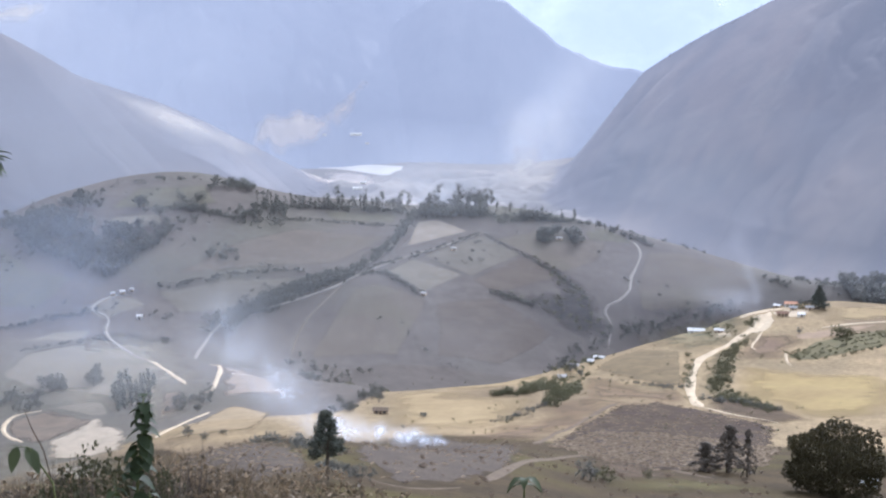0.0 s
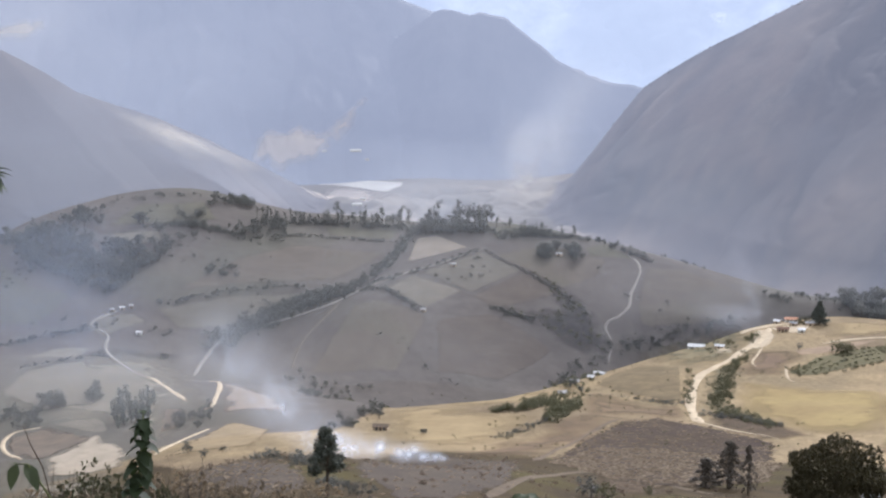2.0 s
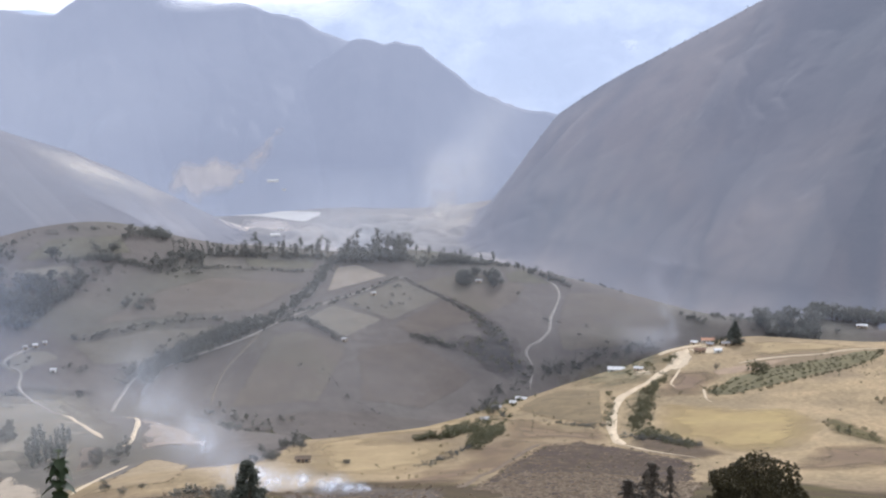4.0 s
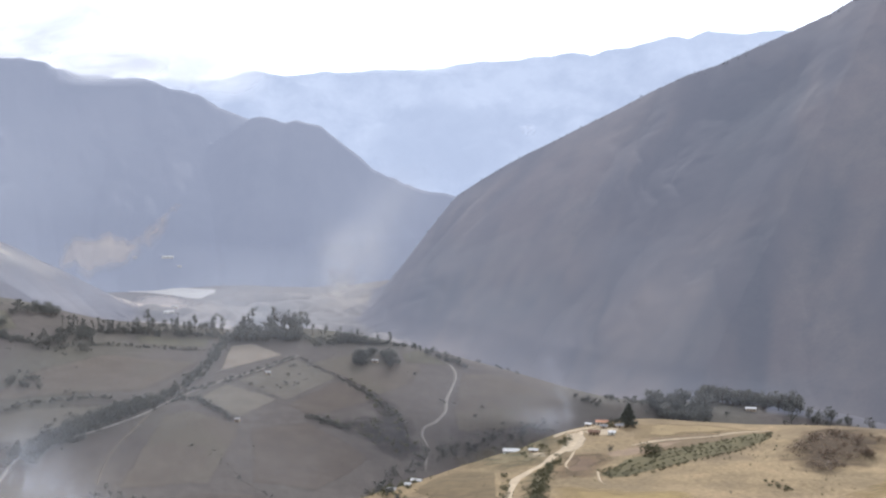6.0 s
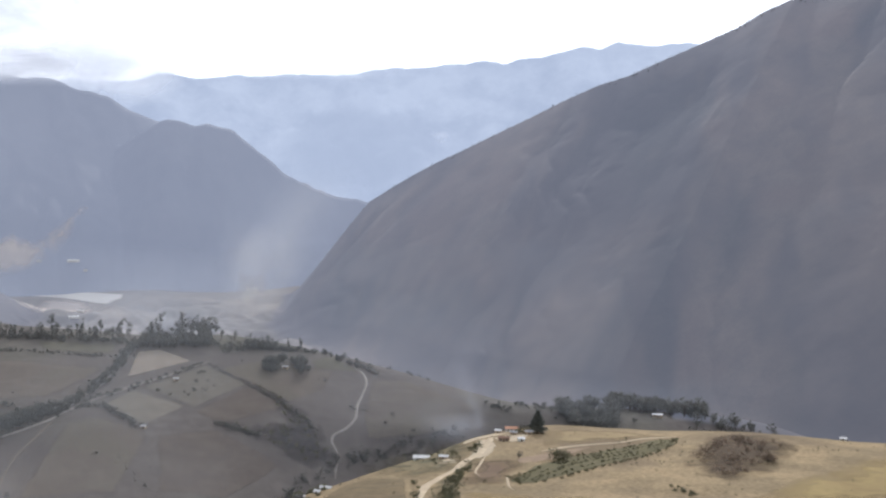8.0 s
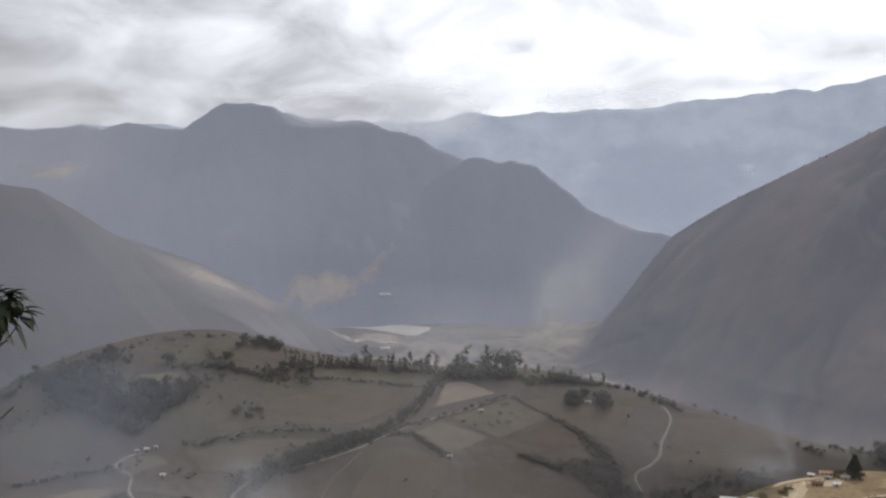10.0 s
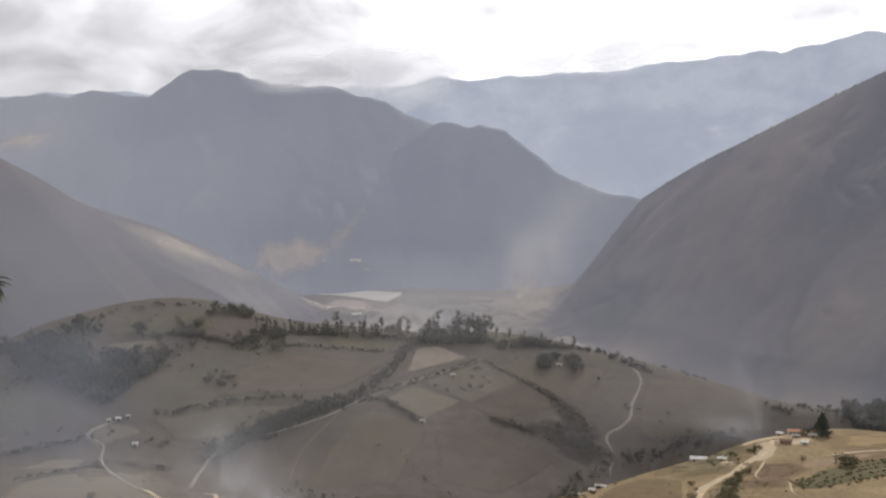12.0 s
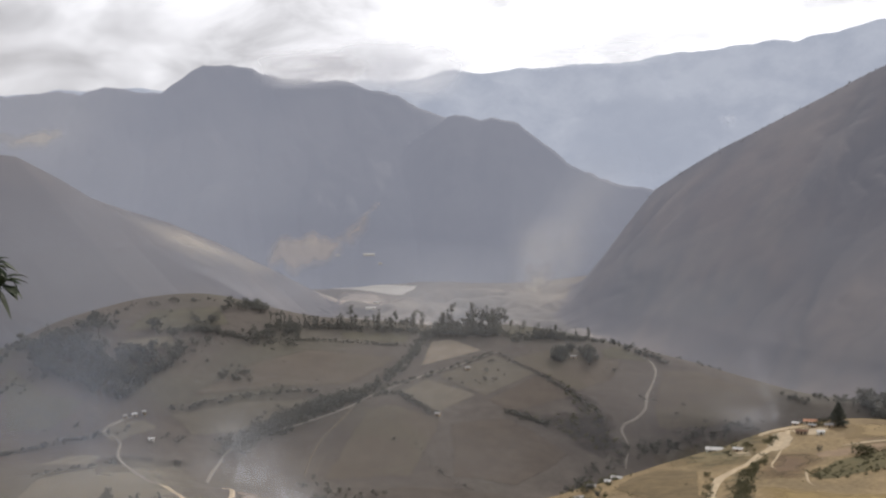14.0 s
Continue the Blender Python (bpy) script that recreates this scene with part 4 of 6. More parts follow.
GROVES = [
    ("broad", 110, 5, 15, [(-24, 1010), (-20, 1036), (34, 1034), (38, 1006), (24, 1000), (0, 1003)]),
    ("tall", 16, 14, 22, [(-22, 1024), (-20, 1042), (34, 1040), (36, 1020)]),
    ("tall", 46, 6, 14, [(-160, 1016), (-100, 1030), (-30, 1040), (-26, 1030), (-100, 1020), (-156, 1004)]),
    ("tall", 22, 5, 11, [(40, 1034), (100, 1022), (150, 990), (146, 980), (96, 1010), (42, 1020)]),
    ("broad", 16, 5, 10, [(60, 1010), (76, 1018), (92, 1014), (86, 1002), (66, 1000)]),
    ("bush", 150, 0.9, 2.4, [(34, 864), (56, 857), (86, 862), (80, 889), (66, 935), (89, 900), (108, 861), (114, 830), (101, 822), (78, 831), (60, 846)]),
    ("broad", 26, 7, 11, [(-200, 1016), (-199, 1050), (-178, 1072), (-164, 1045)]),
    ("broad", 34, 6, 10, [(-169, 961), (-168, 984), (-135, 1012), (-130, 979)]),
    ("broad", 22, 6, 10, [(-224, 959), (-224, 985), (-198, 992), (-187, 965)]),
    ("broad", 340, 6, 10, [(-346, 940), (-306, 947), (-252, 916), (-221, 932), (-209, 945), (-213, 905), (-225, 857), (-237, 818), (-261, 833), (-295, 864)]),
    ("broad", 22, 5, 9, [(-306, 953), (-305, 990), (-277, 971), (-271, 941)]),
    ("broad", 18, 5, 9, [(-325, 895), (-322, 913), (-298, 885), (-291, 855)]),
    ("broad", 44, 6, 11, [(74, 952), (78, 968), (88, 978), (106, 982), (113, 966), (109, 948), (103, 946), (100, 970), (88, 968), (84, 948)]),
    ("broad", 14, 4, 8, [(-179, 878), (-176, 894), (-155, 896), (-152, 880)]),
    ("broad", 30, 4, 8, [(-225, 571), (-229, 598), (-205, 587), (-193, 556), (-203, 548)]),
    ("broad", 16, 5, 10, [(-211, 601), (-216, 620), (-203, 618), (-195, 591)]),
    ("pine", 30, 6, 12, [(-156, 530), (-165, 574), (-161, 608), (-148, 601), (-137, 545), (-139, 520)]),
    ("broad", 20, 4, 7, [(-190, 616), (-198, 653), (-190, 641), (-180, 607)]),
    ("broad", 26, 3, 6, [(-130, 524), (-128, 563), (-116, 573), (-109, 542), (-116, 509)]),
    ("broad", 14, 3, 5, [(-47, 466), (-50, 528), (-39, 518), (-35, 465)]),
    ("broad", 14, 3, 6, [(-39, 527), (-37, 570), (-28, 554), (-29, 507)]),
    ("broad", 22, 3, 6, [(67, 770), (79, 792), (94, 795), (69, 620)]),
    ("bush", 130, 1.6, 3.6, [(15, 504), (31, 518), (54, 569), (51, 528), (30, 503)]),
    ("bush", 100, 1.6, 3.8, [(40, 487), (51, 528), (66, 570), (60, 523), (46, 483)]),
    ("bush", 170, 1.2, 4, [(-60, 640), (-20, 690), (10, 700), (-30, 610)]),
    ("broad", 90, 2, 6, [(-57, 708), (-44, 728), (-74, 745), (-89, 755), (-103, 749), (-71, 598)]),
    ("dead", 70, 1.5, 7.5, [(287, 625), (317, 671), (351, 703), (373, 693), (368, 655), (325, 603), (295, 584)]),
    ("bush", 128, 1.0, 3.0, [(134, 595), (151, 631), (172, 677), (174, 665), (154, 615), (134, 543), (125, 544)]),
    ("bush", 260, 0.7, 2.2, [(149, 630), (165, 660), (165, 647), (142, 584), (134, 544), (141, 489), (129, 481), (121, 526), (127, 562)]),
    ("bush", 44, 1.4, 3, [(123, 547), (134, 526), (139, 482), (134, 471), (125, 503), (120, 531)]),
    ("bush", 90, 1, 2.6, [(160, 850), (179, 862), (172, 706), (174, 685), (152, 680)]),
    ("bush", 12, 2, 4, [(179, 706), (192, 728), (193, 714), (181, 691)]),
    ("bush", 16, 2, 3, [(113, 553), (134, 647), (135, 635), (125, 591), (116, 551)]),
    ("bush", 26, 1, 2, [(208, 522), (215, 533), (220, 513), (220, 480), (216, 473), (202, 492)]),
    ("bush", 12, 1.5, 2.5, [(248, 565), (255, 568), (260, 547), (253, 538)]),
    ("bush", 120, 1.5, 4.2, [(43, 564), (76, 776), (96, 800), (87, 657), (71, 593), (55, 521), (42, 485)]),
    ("broad", 30, 3, 7, [(121, 836), (148, 850), (176, 865), (214, 880), (213, 875), (175, 859), (128, 831)]),
    ("broad", 14, 3, 6, [(245, 926), (257, 909), (269, 904), (263, 897), (247, 907)]),
]
HEDGES = [
    (10, 60, 2, 8, [(-153, 1009), (-117, 1023), (-79, 1029), (-49, 1027), (-20, 1021)]),
    (8, 22, 2, 6, [(38, 1008), (66, 1008), (95, 1011)]),
    (8, 34, 2, 5, [(-240, 954), (-208, 972), (-184, 964), (-165, 961)]),
    (12, 30, 3, 7, [(-370, 908), (-346, 929), (-327, 941), (-307, 964), (-283, 995)]),
    (14, 12, 2, 5, [(-279, 1016), (-235, 1039), (-208, 1054)]),
    (16, 26, 2, 5, [(-210, 925), (-182, 967), (-127, 965)]),
    (30, 16, 3, 6, [(-319, 842), (-298, 865), (-240, 870)]),
    (16, 300, 2.4, 6, [(-154, 793), (-128, 823), (-99, 846), (-76, 865)]),
    (8, 130, 2, 5, [(-75, 863), (-45, 928), (-31, 991), (-25, 1021)]),
    (4, 50, 1.5, 3.5, [(-64, 876), (-18, 920), (29, 967)]),
    (3, 110, 0.8, 2, [(31, 963), (61, 925), (88, 891), (105, 857)]),
    (4, 60, 1.2, 2.6, [(36, 858), (50, 850), (64, 845)]),
    (5, 60, 1.5, 3.6, [(-75, 858), (-47, 877), (-26, 850), (-15, 843)]),
    (4, 60, 1.5, 3.5, [(-200, 829), (-172, 849), (-134, 866), (-101, 871)]),
    (4, 60, 1.5, 3.5, [(-164, 953), (-113, 983), (-38, 981)]),
    (10, 30, 2, 6, [(95, 1007), (134, 1012), (149, 986), (169, 968)]),
    (7, 36, 2, 6, [(46, 993), (85, 1006), (115, 1014)]),
    (12, 110, 1.2, 3.2, [(78, 785), (110, 825), (163, 857), (222, 879)]),
    (3, 26, 1, 2.4, [(19, 452), (28, 465), (44, 491)]),
    (4, 14, 1, 2, [(-35, 217), (-30, 213), (-23, 187)]),
    (2.5, 22, 0.6, 1.4, [(-17, 167), (-13, 160), (-11, 158)]),
    (14, 60, 2, 6, [(-365, 964), (-340, 939), (-305, 887)]),
    (5, 40, 1.5, 3, [(-285, 735), (-260, 755), (-230, 778)]),
    (4, 30, 1.2, 2.4, [(-249, 690), (-231, 708), (-215, 737)]),
    (3, 30, 0.7, 1.4, [(-32, 805), (-13, 762), (9, 739)]),
    (1.2, 34, 0.5, 1.3, [(72, 593), (89, 585), (105, 564), (113, 547)]),
    (2.5, 30, 0.8, 1.6, [(94, 576), (103, 569), (114, 551)]),
    (5, 30, 1.5, 3, [(119, 517), (128, 501), (138, 480)]),
]
SINGLES = [
    ("broad", -245, 959, 13.9),
    ("broad", -226, 946, 13.7),
    ("broad", -217, 933, 8.1),
    ("broad", -285, 946, 14.8),
    ("tall", -144, 1018, 6.8),
    ("tall", -136, 1020, 8.7),
    ("tall", -123, 1025, 10.7),
    ("tall", -115, 1027, 9.7),
    ("tall", -108, 1027, 10.7),
    ("tall", -100, 1030, 12.6),
    ("tall", -92, 1032, 19.4),
    ("tall", -88, 1033, 13.6),
    ("tall", -77, 1034, 10.7),
    ("tall", -68, 1036, 16.6),
    ("tall", -62, 1037, 9.7),
    ("tall", -54, 1039, 17.6),
    ("tall", -44, 1041, 9.8),
    ("tall", -37, 1042, 16.6),
    ("tall", -31, 1045, 14.7),
    ("tall", -5, 1045, 21.6),
    ("tall", 13, 1041, 22.5),
    ("broad", 30, 1057, 15.9),
    ("broad", 38, 1058, 16.9),
    ("tall", 78, 1010, 10.5),
    ("tall", 83, 1012, 12.4),
    ("tall", 100, 1013, 9.6),
    ("tall", 111, 1020, 10.6),
    ("tall", 143, 991, 6.6),
    ("broad", -242, 961, 11.2),
    ("broad", -355, 967, 9.7),
    ("tall", -331, 961, 7.6),
    ("cypress", 238, 748, 14.7),
    ("broad", 231, 753, 7.4),
    ("broad", 231, 763, 5.2),
    ("bush", 229, 750, 4.0),
    ("bush", 226, 752, 3.4),
    ("bush", 221, 659, 7.8),
    ("bush", 225, 657, 7.8),
    ("broad", 203, 673, 4.6),
    ("broad", 368, 901, 6.4),
    ("broad", 353, 899, 5.4),
    ("broad", 335, 895, 10.8),
    ("broad", 343, 896, 10.8),
    ("broad", -9, 454, 3.4),
    ("broad", -94, 421, 5.3),
    ("broad", -84, 403, 3.5),
    ("broad", -79, 409, 3.1),
    ("broad", -202, 597, 10.0),
    ("broad", -184, 608, 10.7),
    ("broad", 27, 214, 4.6),
    ("bush", 30, 218, 3.4),
    ("bush", 44, 250, 2.2),
    ("broad", 67, 622, 6.5),
    ("broad", 79, 779, 7.3),
    ("broad", 70, 604, 4.6),
    ("broad", 226, 546, 1.7),
    ("broad", 42, 485, 2.7),
    ("broad", 160, 878, 3.3),
    ("broad", -13, 761, 3.6),
    ("broad", -44, 800, 3.0),
]
HOUSES = [
    ("red", 226, 767, 8.3),
    ("white", 219, 722, 4.0),
    ("brick", 209, 727, 7.0),
    ("tan", 216, 764, 4.0),
    ("grey", 231, 745, 5.0),
    ("grey", 222, 748, 4.4),
    ("white", 152, 709, 9.5),
    ("tan", 162, 692, 5.0),
    ("white", 87, 659, 5.6),
    ("tan", 80, 640, 3.0),
    ("tin", 70, 634, 4.8),
    ("tin", 60, 600, 4.0),
    ("tin", -227, 805, 2.4),
    ("tan", -222, 811, 3.0),
    ("tin", -217, 817, 2.2),
    ("white", -204, 784, 3.4),
    ("tin", 93, 961, 4.6),
    ("tin", 7, 930, 3.5),
    ("tin", -15, 841, 3.2),
    ("tarp", -26, 465, 5.7),
    ("white", 98, 266, 3.5),
]
for k, (w, m, pts) in enumerate(ROADS):
    tone = {M_GRAVEL: "grey gravel lane winding over the hill", M_DUST: "pale dusty dirt road over dry fields", M_TRACK: "worn brown track along a field", M_PATH: "trodden earth path on the brown slope"}[m]
    lane(w * (0.80 if w > 5 else 0.56), m, pts, tone)
for m in (M_F_PALE, M_F_PALE2, M_F_MID, M_F_MID2, M_F_DARK, M_F_OLIVE, M_F_SOIL2, M_F_BURNT, M_F_BURNT2, M_F_CROP, M_F_ORCH):
    soft_rim(m)
for k, (label, m, pts) in enumerate(FIELDS):
    burnt = m in (M_F_BURNT, M_F_BURNT2)
    near = min(math.hypot(*q) for q in pts) < 260
    plot("field", pts, m, label, lift=0.07 + 0.0005 * k if near else (0.22 if burnt else 0.13) + 0.004 * k, height=land)
# the pale river terrace and the bare earth slopes across the valley, haze painted in as glow
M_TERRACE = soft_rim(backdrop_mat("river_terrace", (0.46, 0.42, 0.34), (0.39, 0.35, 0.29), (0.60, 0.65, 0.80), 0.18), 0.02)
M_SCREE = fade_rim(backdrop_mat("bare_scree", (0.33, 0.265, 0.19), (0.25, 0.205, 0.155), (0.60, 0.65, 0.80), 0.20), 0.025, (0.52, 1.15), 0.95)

M_STRIP = fade_rim(backdrop_mat("sunlit_crest_and_dry_ground", (0.30, 0.25, 0.175), (0.20, 0.17, 0.125), (0.60, 0.65, 0.80), 0.19), 0.012, (0.50, 1.15), 0.7)


def far_land(x, y):
    return np.maximum(land(x, y), left_mountain(x, y))


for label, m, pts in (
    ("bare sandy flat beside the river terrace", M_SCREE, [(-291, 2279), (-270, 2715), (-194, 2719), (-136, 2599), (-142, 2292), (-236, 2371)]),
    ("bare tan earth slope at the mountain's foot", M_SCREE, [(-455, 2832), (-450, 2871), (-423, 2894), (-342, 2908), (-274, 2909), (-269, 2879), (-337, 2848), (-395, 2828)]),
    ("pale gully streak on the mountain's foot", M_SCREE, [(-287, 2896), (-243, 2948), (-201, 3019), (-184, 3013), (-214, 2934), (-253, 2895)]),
    # dry crest ground, made paler to paint sunlight along it
    ("pale dry crest strip of the far spur, sunlight painted in", M_STRIP, [(-605, 2003), (-555, 2044), (-503, 2094), (-457, 2148), (-418, 2192), (-379, 2240), (-344, 2276), (-327, 2165), (-359, 2079), (-391, 2012), (-435, 1962), (-489, 1960), (-546, 1982)]),
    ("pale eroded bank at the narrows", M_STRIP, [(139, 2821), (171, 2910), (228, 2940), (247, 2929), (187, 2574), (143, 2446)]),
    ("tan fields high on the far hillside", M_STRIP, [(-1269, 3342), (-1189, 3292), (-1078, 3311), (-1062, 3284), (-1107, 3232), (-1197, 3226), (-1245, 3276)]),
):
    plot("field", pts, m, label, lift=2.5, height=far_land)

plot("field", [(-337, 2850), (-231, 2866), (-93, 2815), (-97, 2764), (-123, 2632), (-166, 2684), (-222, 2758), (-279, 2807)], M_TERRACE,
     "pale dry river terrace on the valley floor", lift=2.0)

# ---- trees, groves and hedges ----
M_BARK = mat("bark", (0.10, 0.08, 0.06), (0.06, 0.05, 0.04), 0.4)


def leaf_mat(name, a, b, rough=0.6):
    """Leaves, each clump a little different."""
    m = bpy.data.materials.new(name)
    m.use_nodes = True
    nt = m.node_tree
    N, L = nt.nodes.new, nt.links.new
    p = nt.nodes["Principled BSDF"]
    p.inputs["Roughness"].default_value = rough
    p.inputs["Specular IOR Level"].default_value = 0.15
    geo = N("ShaderNodeNewGeometry")
    mix = N("ShaderNodeMixRGB")
    mix.inputs[1].default_value, mix.inputs[2].default_value = (*a, 1), (*b, 1)
    L(geo.outputs["Random Per Island"], mix.inputs[0])
    L(mix.outputs[0], p.inputs["Base Color"])
    tr = N("ShaderNodeBsdfTranslucent")
    L(mix.outputs[0], tr.inputs[0])
    ms = N("ShaderNodeMixShader")
    ms.inputs[0].default_value = 0.25
    L(p.outputs[0], ms.inputs[1])
    L(tr.outputs[0], ms.inputs[2])
    L(ms.outputs[0], nt.nodes["Material Output"].inputs[0])
    return m


# broad leaves lifted and greyed in base colour, standing for haze
M_LEAF = leaf_mat("hazed_broad_leaves", (0.138, 0.132, 0.112), (0.092, 0.092, 0.080))
M_BUSH = leaf_mat("bush_leaves", (0.130, 0.118, 0.064), (0.066, 0.066, 0.035))
M_PINE = leaf_mat("needles", (0.115, 0.12, 0.10), (0.075, 0.082, 0.07))
M_DEAD = leaf_mat("dry_twigs", (0.21, 0.16, 0.115), (0.12, 0.092, 0.066))
LEAVES = {"broad": M_LEAF, "tall": M_LEAF, "pine": M_PINE, "cypress": M_PINE, "bush": M_BUSH, "dead": M_DEAD}
SHAPE = {"dead": "bush"}
FINE, ROUGH = {}, {}
for kind, c, p, s in (("broad", 60, 7, 0.055), ("tall", 46, 6, 0.035), ("pine", 60, 6, 0.045), ("cypress", 420, 9, 0.035), ("bush", 40, 6, 0.10), ("dead", 24, 4, 0.10)):
    FINE[kind] = [tree_meshes(SHAPE.get(kind, kind), 11 + k, c, p, s) for k in range(4)]
    ROUGH[kind] = [tree_meshes(SHAPE.get(kind, kind), 31 + k, c // 2, 5, s * 1.35) for k in range(4)]
DATA = {kind: [(mesh_of("trunk", v[0], v[1], M_BARK), mesh_of("crown", v[2], v[3], LEAVES[kind])) for v in FINE[kind]] for kind in FINE}
NAMES = {
    "broad": ("tree", "dark green broadleaf tree among dry fields", "tree"),
    "tall": ("eucalyptus", "tall thin eucalyptus on the hill's skyline", "tree"),
    "pine": ("pine", "dark pine in a hillside grove", "tree"),
    "cypress": ("cypress", "dark dense cypress beside the red-roofed farmhouse", "tree"),
    "bush": ("bush", "low grey-green bush among dry grass", "bush"),
    "dead": ("scrub", "brown leafless scrub in a dry gully", "bush"),
}
rng = np.random.RandomState(5)
for kind, x, y, h in SINGLES:
    name, label, cat = NAMES[kind]
    wide = 1.15 if kind == "cypress" else 1.0
    m = pose(x, y, ground_z(x, y) - 0.05, 0, 0, rng.rand() * 360) @ Matrix.Diagonal((wide * h * (0.9 + 0.3 * rng.rand()), wide * h * (0.9 + 0.3 * rng.rand()), h, 1))
    plant_tree(name, DATA[kind][rng.randint(4)], m, label, cat)
# the grove on the shoulder behind the spur, round a small clearing
for n, low, high, ways, reach in ((100, 6, 15, (18.6, 21.4), (945, 1000)), (120, 8, 17, (21.0, 25.4), (1008, 1045)), (70, 3, 11, (24.8, 28.8), (955, 1010)), (26, 3, 8, (16.6, 18.8), (945, 985))):
    GROVES.append(("broad", n, low, high, [(math.sin(radians(w)) * r, math.cos(radians(w)) * r) for w, r in ((ways[0], reach[0]), (ways[1], reach[0]), (ways[1], reach[1]), (ways[0], reach[1]))]))
for g, (kind, n, low, high, poly) in enumerate(GROVES):
    spots = scatter_in(rng, poly, n)
    single = min(n, 12 if kind in ("broad", "pine") else 6 if n < 80 else 18)
    for x, y in spots[:single]:
        name, label, cat = NAMES[kind]
        h = low + (high - low) * rng.rand() ** 1.4
        m = pose(x, y, ground_z(x, y) - 0.05, 0, 0, rng.rand() * 360) @ Matrix.Diagonal((h, h, h, 1))
        plant_tree(name, DATA[kind][rng.randint(4)], m, label, cat, "trees of grove %d" % (g + 1))
    if n > single:
        me, ms = grown(ROUGH[kind], spots[single:], rng, low, high)
        me.materials.append(M_BARK)
        me.materials.append(LEAVES[kind])
        me.polygons.foreach_set("material_index", np.array(ms, np.int32))
        tagged(new("grove", me), {"broad": "dense dark broadleaf grove on the hillside", "pine": "dark pine grove on a valley shoulder", "bush": "grey-green bushes along the field", "tall": "thin ragged eucalyptus along the hill's skyline", "dead": "brown dry scrub filling a gully"}[kind], "trees", kind="stuff")
# the orchard on the spur, planted in rows
low_side = spline([(184, 604), (213, 609), (258, 636), (303, 678), (314, 700)], 1.0)
top_side = spline([(182, 622), (205, 641), (231, 668), (264, 680), (318, 707)], 1.0)
for i in range(34):
    for j in range(5):
        a, b = low_side[int(i / 33.1 * len(low_side))], top_side[int(i / 33.1 * len(top_side))]
        x, y = a + (b - a) * (0.08 + 0.21 * j) + rng.normal(0, 0.5, 2)
        h = rng.uniform(1.3, 2.4) * (0.75 if i > 24 else 1.0)
        if rng.rand() < 0.9:
            plant_tree("bush", DATA["bush"][rng.randint(4)], pose(x, y, ground_z(x, y) - 0.05, 0, 0, rng.rand() * 360) @ Matrix.Diagonal((h * 1.1, h * 1.1, h, 1)), "low grey-green bush in the orchard rows", "bush", "orchard rows")
for width, n, low, high, line in HEDGES:
    path = spline(line, 1.0)
    n = int(n * 1.7)
    spots = path[(np.linspace(0, len(path) - 1.01, n)).astype(int)] + rng.normal(0, width * 0.28, (n, 2)) + rng.normal(0, 1.5, (n, 2))
    me, ms = grown(ROUGH["broad"] + ROUGH["bush"], spots, rng, low, high)
    me.materials.append(M_BARK)
    me.materials.append(M_LEAF)
    me.polygons.foreach_set("material_index", np.array(ms, np.int32))
    tagged(new("hedge", me), "uneven dark hedge of shrubs between dry fields", "hedge", kind="stuff")

# clods on the burnt field and the turned knoll, tufts on the brown slope
M_CLOD = mat("dry_clods", (0.29, 0.225, 0.155), (0.12, 0.09, 0.06), 1.2, speck=0.3)


def clods(poly, n, low, high, label):
    spots = scatter_in(rng, poly, n)
    z = land(spots[:, 0], spots[:, 1])
    k = rng.uniform(low, high, n)
    shape = np.array([(1.9, 0, 0), (-1.2, 0.6, 0), (-1.2, -0.6, 0), (0.1, 0, 0.55), (-0.2, 0.1, 0.45)])
    q = rng.normal(0, 0.35, n)  # drawn out along the furrows
    c, s_ = np.cos(q) * k, np.sin(q) * k
    v = shape[None] * (0.7 + 0.6 * rng.rand(n, 5, 1))
    x = spots[:, :1] + v[..., 0] * c[:, None] - v[..., 1] * s_[:, None]
    y = spots[:, 1:] + v[..., 0] * s_[:, None] + v[..., 1] * c[:, None]
    h = z[:, None] + 0.25 + v[..., 2] * k[:, None]
    i = np.arange(n)[:, None] * 5
    f = np.concatenate([i + np.array(t) for t in ((0, 1, 3), (1, 4, 3), (1, 2, 4), (2, 0, 3), (2, 3, 4))])
    tagged(new("clods", mesh_of("clods", np.stack([x, y, h], -1).reshape(-1, 3), f.tolist(), M_CLOD)), label, "clods", kind="stuff")


for label, m, pts in FIELDS:
    if m is M_F_BURNT:
        clods(pts, 1300, 0.25, 0.8, "dry clods strewn over the burnt field")
        clods([(30, 330), (49, 393), (74, 406), (99, 386), (108, 371), (83, 300), (60, 280), (45, 296)], 2600, 0.3, 1.0, "pale straw and clods over the burnt field's foot")
    if m is M_F_BURNT2:
        clods(pts, 420, 0.15, 0.4, "dry clods on the turned knoll")
ta, td = np.radians(rng.uniform(-14, 24, 700)), rng.uniform(140, 370, 700)
me, ms = grown([tree_meshes("bush", 90 + k, 16, 5, 0.16) for k in range(4)], np.column_stack([np.sin(ta) * td, np.cos(ta) * td]), rng, 0.3, 1.1)
me.materials.append(M_BARK)
me.materials.append(M_DEAD)
me.polygons.foreach_set("material_index", np.array(ms, np.int32))
tagged(new("tufts", me), "brown tufts scattered over the dry slope", "grass", kind="stuff")
tb, tc = np.radians(rng.uniform(-4, 36, 1400)), rng.uniform(400, 815, 1400)
me, ms = grown(ROUGH["bush"], np.column_stack([np.sin(tb) * tc, np.cos(tb) * tc])[lattice(np.sin(tb) * tc / 40, np.cos(tb) * tc / 40) > 0.0], rng, 0.3, 1.3)
me.materials.append(M_BARK)
me.materials.append(M_BUSH)
